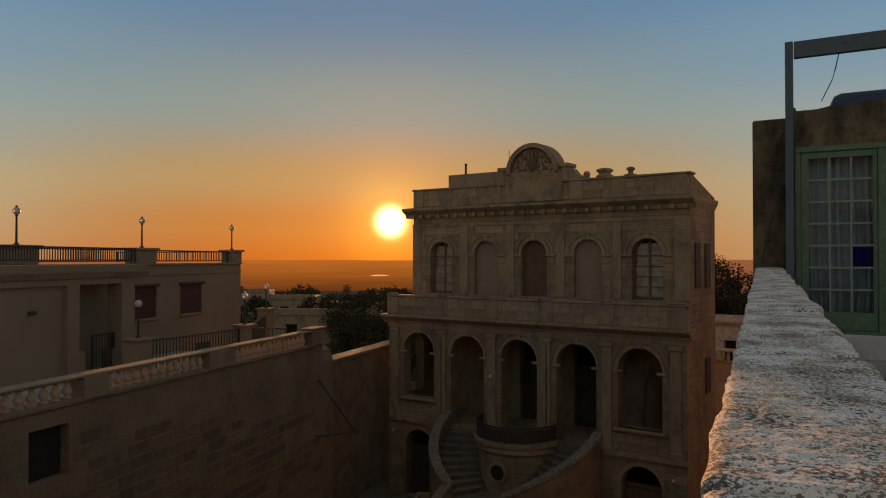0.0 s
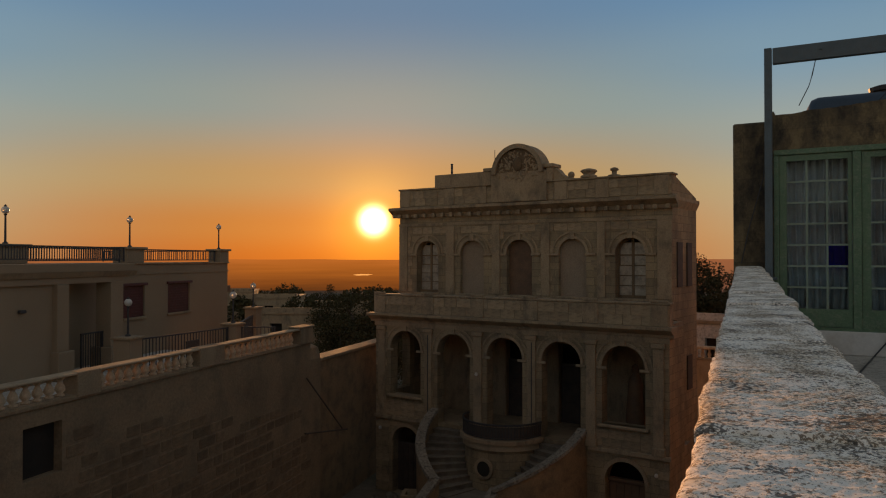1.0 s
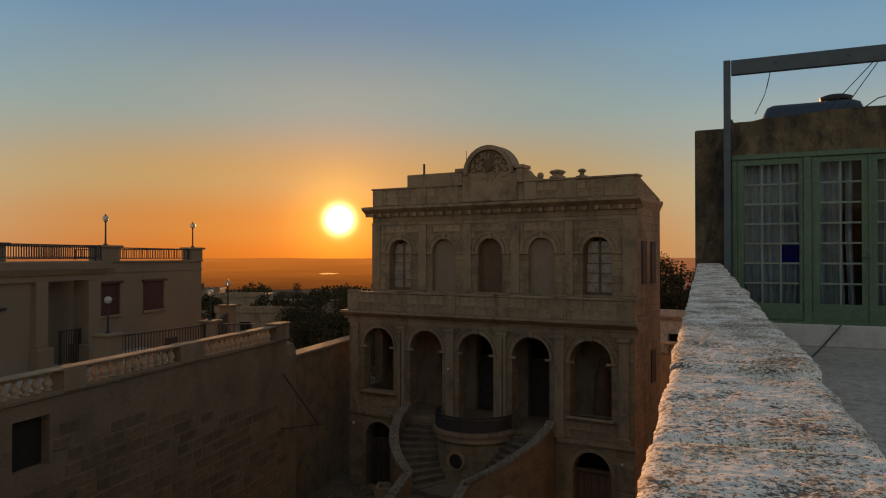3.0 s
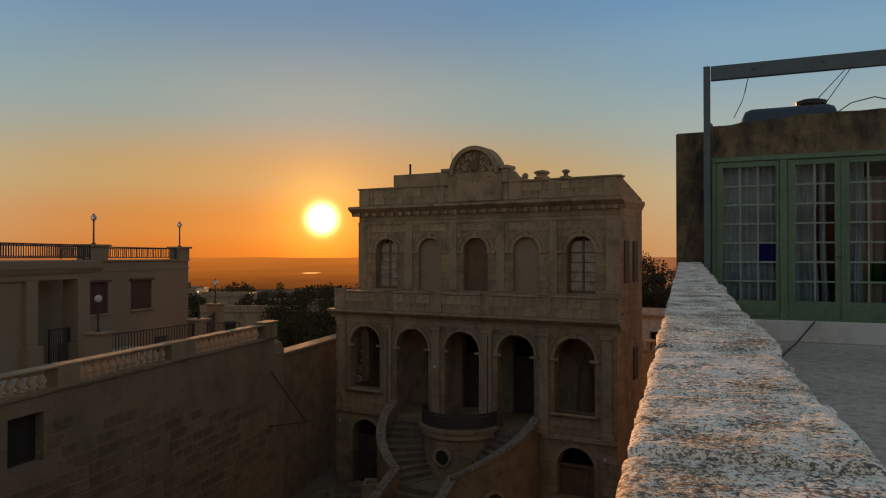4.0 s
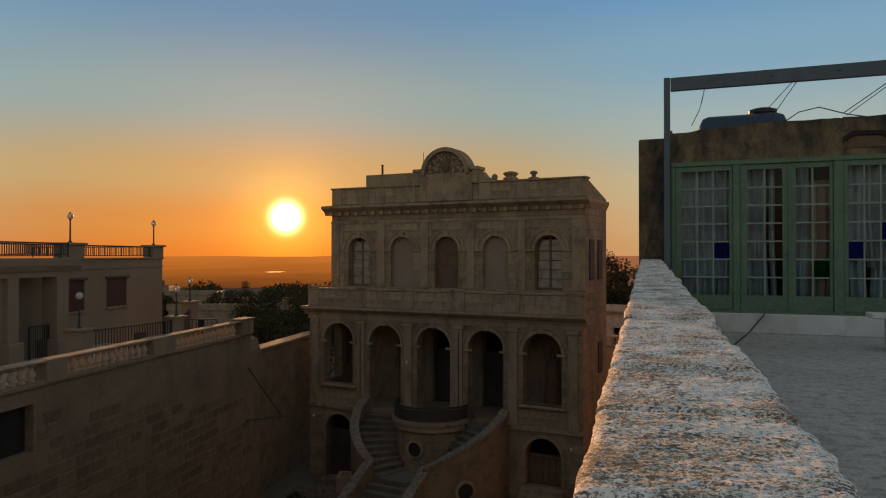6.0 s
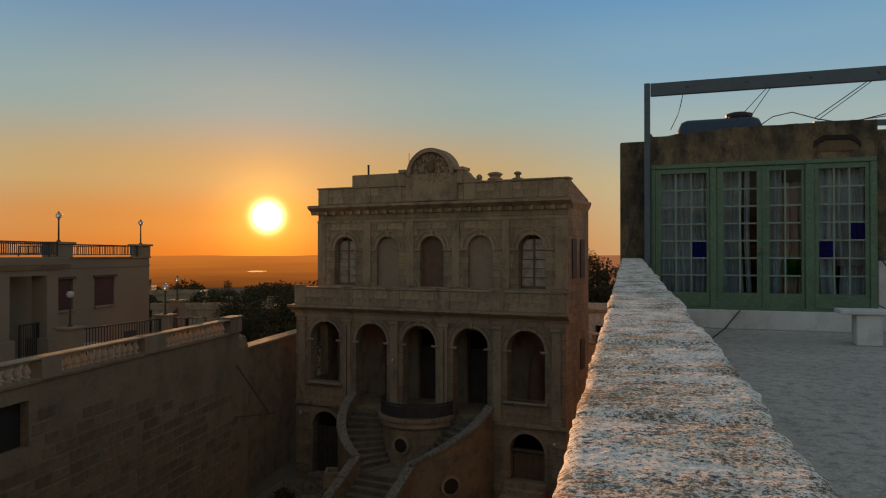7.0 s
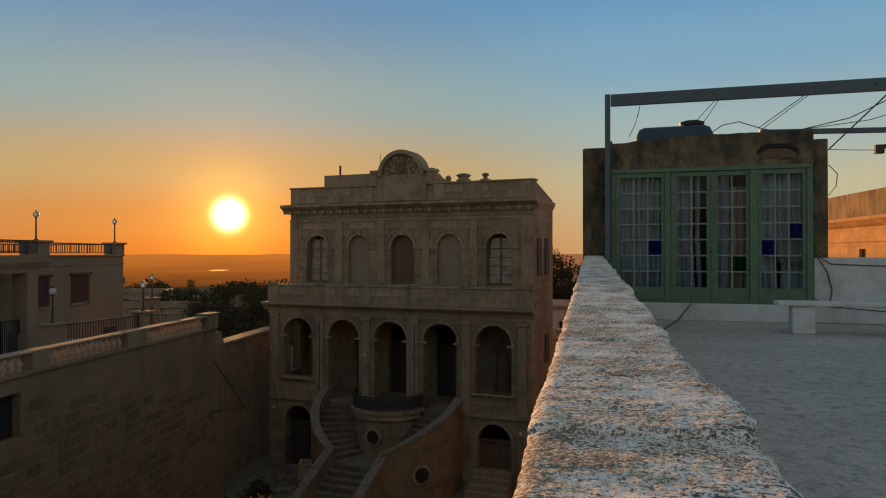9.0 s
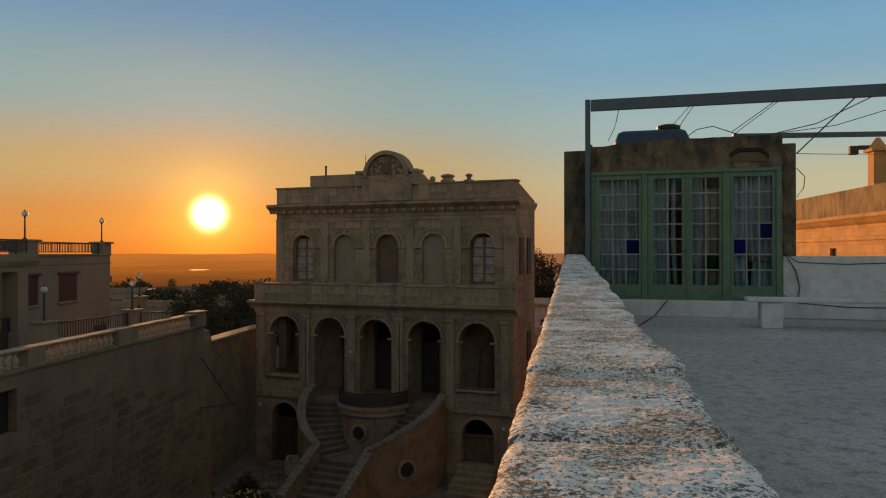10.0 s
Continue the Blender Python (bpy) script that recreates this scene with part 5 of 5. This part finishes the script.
def slab_outline(pts, y0, y1):
    bm = bmesh.new()
    f = [bm.verts.new((u, y0, z)) for u, z in pts]
    g = [bm.verts.new((u, y1, z)) for u, z in pts]
    for i in range(len(pts)):
        bm.faces.new((f[i], f[(i + 1) % len(pts)], g[(i + 1) % len(pts)], g[i]))
    bm.faces.new(f)
    bm.faces.new(g)
    return bm


part("blocked_niche", slab_outline([(2.44, 2.74), (2.98, 2.74), (2.97, 2.84), (2.88, 2.90), (2.56, 2.91), (2.46, 2.86)], -0.02, -0.002), STONE_OLD, room)
# dark arched slab paints the shadow above the niche stone
part("niche_hood", slab_outline([(2.40, 2.80), (2.44, 2.86), (2.55, 2.92), (2.89, 2.91), (2.99, 2.84), (3.03, 2.78), (3.03, 2.86), (2.92, 2.97), (2.52, 2.985), (2.40, 2.90)], -0.05, -0.001), SHADE_DARK, room)
# green timber front
front = thing("glazed_front", "green painted timber doors and side lights with small panes", "door", ROOM)
part("frame_head", cube(0.0, 3.23, -0.06, 0.08, 2.56, 2.63, 0.008), GREEN, front)
for a, b in ((0.0, 0.06), (0.9, 1.0), (2.27, 2.4), (3.14, 3.235)):
    part("frame_post", cube(a, b, -0.055, 0.075, 0.3, 2.56, 0.008), GREEN, front)
part("frame_sill", cube(0.0, 3.23, -0.06, 0.07, 0.3, 0.34), GREEN, front)


def leaf_panel(name, u0, u1, g0, g1, z0, z1, cols, rows, tints, y=0.0):
    """A glazed leaf: stiles and rails as one frame, bars and every pane of its own."""
    bot, top = 0.57, z1 - 0.075
    w = part(name, pierced(u0, u1, z0, z1, y - 0.03, y + 0.03, [rect_outline(g0, g1, bot, top)]), GREEN, front)
    cw, rh = (g1 - g0) / cols, (top - bot) / rows
    for c in range(1, cols):
        part("glazing_bar", cube(g0 + c * cw - 0.012, g0 + c * cw + 0.012, y - 0.018, y + 0.018, bot, top), GREEN_BAR, w)
    for r in range(1, rows):
        part("glazing_bar", cube(g0, g1, y - 0.016, y + 0.016, bot + r * rh - 0.012, bot + r * rh + 0.012), GREEN_BAR, w)
    for c in range(cols):
        for r in range(rows):
            o = part("pane", cube(g0 + c * cw, g0 + (c + 1) * cw, y - 0.002, y + 0.002, bot + r * rh, bot + (r + 1) * rh), tints.get((c, rows - r), GLASS), w)
            o.visible_shadow = False
    return w


leaf_panel("side_light", 0.065, 0.895, 0.15, 0.85, 0.345, 2.555, 3, 7, {(2, 5): GLASS_BLUE})
d1 = leaf_panel("door", 1.005, 1.68, 1.1, 1.59, 0.33, 2.555, 2, 7, {}, 0.01)
d2 = leaf_panel("door", 1.69, 2.265, 1.77, 2.22, 0.33, 2.555, 2, 7, {(1, 6): GLASS_GREEN}, 0.01)
leaf_panel("side_light", 2.405, 3.135, 2.46, 3.08, 0.345, 2.555, 3, 7, {(0, 5): GLASS_BLUE, (2, 4): GLASS_BLUE})
part("handle", tube(bmesh.new(), [(1.66, -0.02, 1.2), (1.66, -0.07, 1.2), (1.6, -0.07, 1.2)], 0.01), STEEL, d1, "grey metal handle")
part("lock_plate", cube(1.645, 1.675, -0.03, -0.018, 1.05, 1.28), STEEL, d1)
part("astragal", cube(1.672, 1.7, -0.045, -0.02, 0.34, 2.55), GREEN, d1)


def curtain(u0, u1, z0, z1, y, material, label, folds, seed):
    bm = bmesh.new()
    rng = random.Random(seed)
    n, ph = 60, rng.uniform(0, 6)
    rows = []
    for i in range(n + 1):
        f = i / n
        yy = y + 0.045 * math.sin(f * folds * 6.28 + ph) + 0.012 * math.sin(f * folds * 2.3 * 6.28)
        rows.append([bm.verts.new((u0 + (u1 - u0) * f + 0.03 * math.sin(zf * 5 + ph) * (1 - zf), yy * (0.75 + 0.25 * zf) + 0.02, z0 + (z1 - z0) * zf)) for zf in (0, 0.25, 0.5, 0.75, 1)])
    for p, q in zip(rows, rows[1:]):
        for k in range(4):
            bm.faces.new((p[k], p[k + 1], q[k + 1], q[k]))
    ob = part("curtain", bm, material, smooth=True)
    ob.matrix_world = ROOM
    ob.modifiers.new("cloth", "SOLIDIFY").thickness = 0.003
    tagged(ob, label, "curtain", "door curtains")


curtain(0.08, 0.62, 0.36, 2.52, 0.12, CURTAIN, "thin white net curtain behind the panes", 5, 1)
curtain(0.6, 0.9, 0.36, 2.52, 0.16, CURTAIN, "thin white net curtain behind the panes", 3, 2)
curtain(1.05, 1.38, 0.36, 2.52, 0.16, CURTAIN, "thin white net curtain behind the panes", 3, 3)
curtain(1.42, 1.5, 0.36, 2.52, 0.13, CURTAIN, "thin white net curtain behind the panes", 1, 4)
curtain(1.72, 1.95, 0.36, 2.52, 0.12, CURTAIN, "thin white net curtain behind the panes", 2, 5)
curtain(1.9, 2.3, 0.36, 2.3, 0.2, CURTAIN_WARM, "peach curtain behind the panes", 3, 6)
curtain(2.44, 2.7, 0.36, 2.52, 0.13, CURTAIN, "thin white net curtain behind the panes", 2, 7)
curtain(2.7, 3.12, 1.0, 2.5, 0.14, CURTAIN, "thin white net curtain behind the panes", 4, 8)
curtain(2.78, 3.12, 0.3, 1.1, 0.22, CURTAIN, "thin white net curtain behind the panes", 2, 9)

# steel frame over the terrace
gantry = thing("steel_frame", "grey painted steel post and overhead beam", "frame", pose(0.33, 11.93, 0, 0, 0, -6.0))
part("post", cube(-0.045, 0.045, -0.045, 0.045, 0.95, 3.95, 0.006), STEEL, gantry)
part("post_foot", cube(-0.09, 0.09, -0.09, 0.09, 0.94, 0.97), STEEL, gantry)
bm = bmesh.new()
prism(bm, [(-0.05, 3.74), (0.05, 3.74), (0.05, 3.76), (-0.03, 3.77), (-0.03, 3.91), (0.05, 3.92), (0.05, 3.94), (-0.05, 3.94)], 0.056, 12.5)
part("beam", bm, STEEL, gantry)
part("post", cube(12.4, 12.5, -0.049, 0.049, 0.0, 3.73), STEEL, gantry)
for x in (0.62, 1.5, 2.4, 3.3, 4.2):
    part("bolt", lathe(bmesh.new(), [(0.018, -0.012), (0.018, 0.012)], 0, 0, 8), STEEL, gantry).matrix_local = pose(x, -0.06, 3.86, 90)
back_beam = thing("rear_beam", "thin grey steel beam behind the roof room", "beam", pose(3.9, 14.6, 0, 0, 0, 4))
part("beam", cube(-0.5, 9, -0.05, 0.05, 3.56, 3.66), STEEL, back_beam)
part("post", cube(-0.5, -0.42, -0.04, 0.04, 2.9, 3.56), STEEL, back_beam)
part("post", cube(8.9, 8.98, -0.04, 0.04, 0, 3.56), STEEL, back_beam)

# water tank on the room
tank = thing("water_tank", "dark blue plastic water tank on the room roof", "tank", ROOM @ pose(0, 0, 0))
bm = bmesh.new()
prev = None
for i in range(17):
    f = i / 16
    x = 0.26 + 1.58 * f
    e = min(f, 1 - f) * 1.58
    q = math.sqrt(max(0.0, 1 - max(0.0, 1 - e / 0.22) ** 2)) * 0.22 - 0.22
    ring = []
    for k in range(28):
        t = 2 * math.pi * k / 28
        c, sn = math.cos(t), math.sin(t)
        yy = math.copysign(abs(c) ** 0.5, c) * (0.45 + q)
        zz = math.copysign(abs(sn) ** 0.5, sn) * (0.42 + q)
        ring.append(bm.verts.new((x, 2.75 + yy, 3.36 + zz)))
    if prev:
        for k in range(28):
            bm.faces.new((prev[k], prev[(k + 1) % 28], ring[(k + 1) % 28], ring[k]))
    else:
        bm.faces.new(ring)
    prev = ring
bm.faces.new(prev)
part("tank_body", bm, TANK, tank, smooth=True)
part("tank_stand", cube(0.4, 1.7, 2.4, 3.1, 2.95, 3.0), STEEL, tank)
part("tank_neck", lathe(bmesh.new(), [(0.2, 3.74), (0.2, 3.81), (0.24, 3.81), (0.25, 3.87), (0.16, 3.9)], 1.4, 2.75, 16), IRON, tank, "black screw lid")

# wires

def wire(pts, r, label, sag=0.0, name="wire"):
    a = [Vector(p) for p in pts]
    if sag and len(a) == 2:
        a = [a[0].lerp(a[1], f) - Vector((0, 0, sag * 4 * f * (1 - f))) for f in [i / 12 for i in range(13)]]
    ob = part(name, tube(bmesh.new(), a, r, 5), RUBBER)
    tagged(ob, label, "wire", "loose wires")


def rp(u, z, o=0.0):
    p = ROOM @ Vector((u, -o, z))
    return (p.x, p.y, p.z)


WIRE = "thin dark wire tied to the steel beam"
wire([rp(0.5, 3.74, 0.14), rp(0.46, 3.55, 0.12), rp(0.42, 3.42, 0.1), rp(0.3, 3.2, 0.0)], 0.006, WIRE)
wire([rp(0.5, 3.74, 0.14), rp(0.44, 3.48, 0.12), rp(0.42, 3.42, 0.1)], 0.005, WIRE)
wire([rp(1.72, 3.74, 0.1), rp(1.2, 3.21, -0.2)], 0.006, WIRE)
wire([rp(1.78, 3.74, 0.1), rp(1.4, 3.21, -0.2)], 0.006, WIRE)
wire([rp(3.1, 3.74, 0.1), rp(2.48, 3.36, -0.6)], 0.007, WIRE)
wire([rp(3.16, 3.74, 0.1), rp(2.52, 3.32, -0.6)], 0.006, WIRE)
wire([rp(1.75, 3.6, -2.6), rp(1.95, 3.66, -2.0), rp(2.2, 3.58, -1.2), rp(2.52, 3.34, -0.6), rp(2.75, 3.21, -0.2)], 0.009, "loose black cable from the water tank")
wire([rp(4.6, 3.74, 0.1), rp(3.9, 3.45, -0.6), rp(3.0, 3.21, -0.2)], 0.009, WIRE)
wire([rp(5.6, 3.74, 0.1), rp(4.2, 3.4, -0.6), rp(2.9, 3.21, -0.2)], 0.007, WIRE)
wire([rp(4.35, 3.74, 0.1), rp(3.47, 2.85, 0.0)], 0.012, WIRE)
wire([rp(3.47, 2.85, 0.0), rp(9.0, 3.3, -3)], 0.006, WIRE, 0.1)
wire([rp(3.47, 2.6, 0.0), rp(3.6, 2.45, 0.0), rp(3.58, 2.25, 0.0), rp(3.47, 2.1, 0.0)], 0.008, "loose loop of cable on the wall")
wire([rp(-0.06, 3.0, 0.1), rp(-0.15, 2.3, -0.2), rp(-0.35, 1.6, -0.3), rp(-0.45, 1.15, -0.38)], 0.007, "thin wire hanging beside the room")
wire([rp(3.25, 1.15, 0.02), rp(3.5, 0.98, -0.018), rp(4.2, 0.95, -0.018), rp(6.5, 1.02, -0.018)], 0.008, "grey cable along the white wall")
wire([rp(3.28, 1.12, 0.02), rp(3.45, 0.85, -0.018), rp(3.52, 0.55, -0.018), rp(3.48, 0.3, -0.018)], 0.010, "grey cable along the white wall")
wire([rp(3.25, 0.42, 0.02), rp(3.5, 0.28, -0.018), rp(4.3, 0.22, -0.018), rp(6.5, 0.24, -0.018)], 0.008, "grey cable along the white wall")
wire([rp(1.34, 0.3, 0.09), rp(1.12, 0.012, 0.11), rp(0.89, 0.012, 2.1), rp(0.8, 0.012, 3.0)], 0.01, "black cable lying across the terrace floor")

# low white wall and bench
white = thing("low_wall", "low whitewashed wall closing the terrace", "wall", ROOM, kind="structure")
part("wall_body", cube(3.245, 11, 0.03, 0.345, 0, 1.09, 0.02), PLASTER_WHITE, white)
bench = thing("bench", "white plastered bench with a thin slab seat", "bench", pose(2.66, 9.95, 0, 0, 0, -5))
part("slab", cube(0.0, 4.6, -0.02, 0.42, 0.40, 0.46, 0.012), PLASTER_WHITE, bench)
for x in (0.2, 2.1, 4.0):
    part("leg", cube(x, x + 0.3, 0.03, 0.37, 0, 0.40, 0.012), PLASTER_WHITE, bench)

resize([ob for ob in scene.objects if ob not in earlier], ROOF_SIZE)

# sunlit building beyond the white wall
hall = thing("sunlit_building", "limestone building glowing orange in the low sun", "building", pose(9.07, 27.57, 0, 0, 0, -86.5))
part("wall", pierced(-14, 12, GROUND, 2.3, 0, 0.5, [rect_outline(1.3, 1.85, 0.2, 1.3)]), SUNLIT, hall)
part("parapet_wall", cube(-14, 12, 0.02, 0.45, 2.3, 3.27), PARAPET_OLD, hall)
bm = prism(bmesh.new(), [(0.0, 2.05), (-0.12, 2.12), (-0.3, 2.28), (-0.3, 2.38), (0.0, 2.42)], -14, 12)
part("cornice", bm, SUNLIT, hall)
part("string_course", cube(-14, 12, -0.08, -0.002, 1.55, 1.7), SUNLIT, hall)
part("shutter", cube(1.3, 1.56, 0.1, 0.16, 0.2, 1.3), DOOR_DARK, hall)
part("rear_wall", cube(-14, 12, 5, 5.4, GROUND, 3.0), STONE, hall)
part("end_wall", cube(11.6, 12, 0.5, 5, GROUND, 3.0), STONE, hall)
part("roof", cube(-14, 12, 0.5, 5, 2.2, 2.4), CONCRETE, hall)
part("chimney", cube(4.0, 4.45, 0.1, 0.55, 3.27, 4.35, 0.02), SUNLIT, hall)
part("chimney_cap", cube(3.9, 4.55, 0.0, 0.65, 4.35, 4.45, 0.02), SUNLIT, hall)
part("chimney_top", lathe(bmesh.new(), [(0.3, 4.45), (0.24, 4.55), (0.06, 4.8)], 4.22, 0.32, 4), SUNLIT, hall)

# tower crane far off
crane = thing("tower_crane", "distant tower crane with a grey counterweight", "crane", pose(60, 108, 0))
part("mast", cube(-0.6, 0.6, -0.6, 0.6, -12, 24), STEEL, crane)
part("jib", cube(-21, 30, -0.3, 0.3, 15.4, 15.95), RED_WOOD, crane)
part("counterweight", cube(-22.0, -20.9, -0.4, 0.4, 14.7, 15.9, 0.05), DOOR_DARK, crane)

# ---- blocks of the retaining wall ----
rng = random.Random(77)
shapes = []
for k in range(6):
    bm = cube(-0.5, 0.5, -0.5, 0.5, -0.5, 0.5)
    bmesh.ops.bevel(bm, geom=list(bm.edges), offset=0.09, segments=1, affect="EDGES")
    for v in bm.verts:
        v.co += Vector([rng.uniform(-0.03, 0.03) for _ in range(3)])
    o = part("block", bm, WALL_BLOCK, retaining)
    shapes.append(o.data)
    bpy.data.objects.remove(o)
count = 0
row = 0
zz = -7.3
while zz < -1.75:
    h = 0.29
    x = -13.0 + rng.uniform(0, 0.4)
    while x < -0.4:
        w = rng.uniform(0.42, 0.8)
        cx, cz = x + w / 2, zz + h / 2
        edge = -2.4 - 0.16 * (cx + 10)  # plaster survives above this slanting line
        m = noise.noise((cx * 0.35, cz * 0.5, 3.3)) + 0.25
        if cz < edge + 0.3 and m > -0.12 and not (-11.4 < cx < -9.9 and cz > -3.2) and count < 300 and rng.random() < 0.93:
            o = new("block", shapes[rng.randrange(6)])
            o.parent = retaining
            o.matrix_local = pose(cx, rng.uniform(0.020, 0.036), cz) @ Matrix.Diagonal((w - 0.05, 0.08, h - 0.05, 1))
            count += 1
        x += w
    zz += h
    row += 1
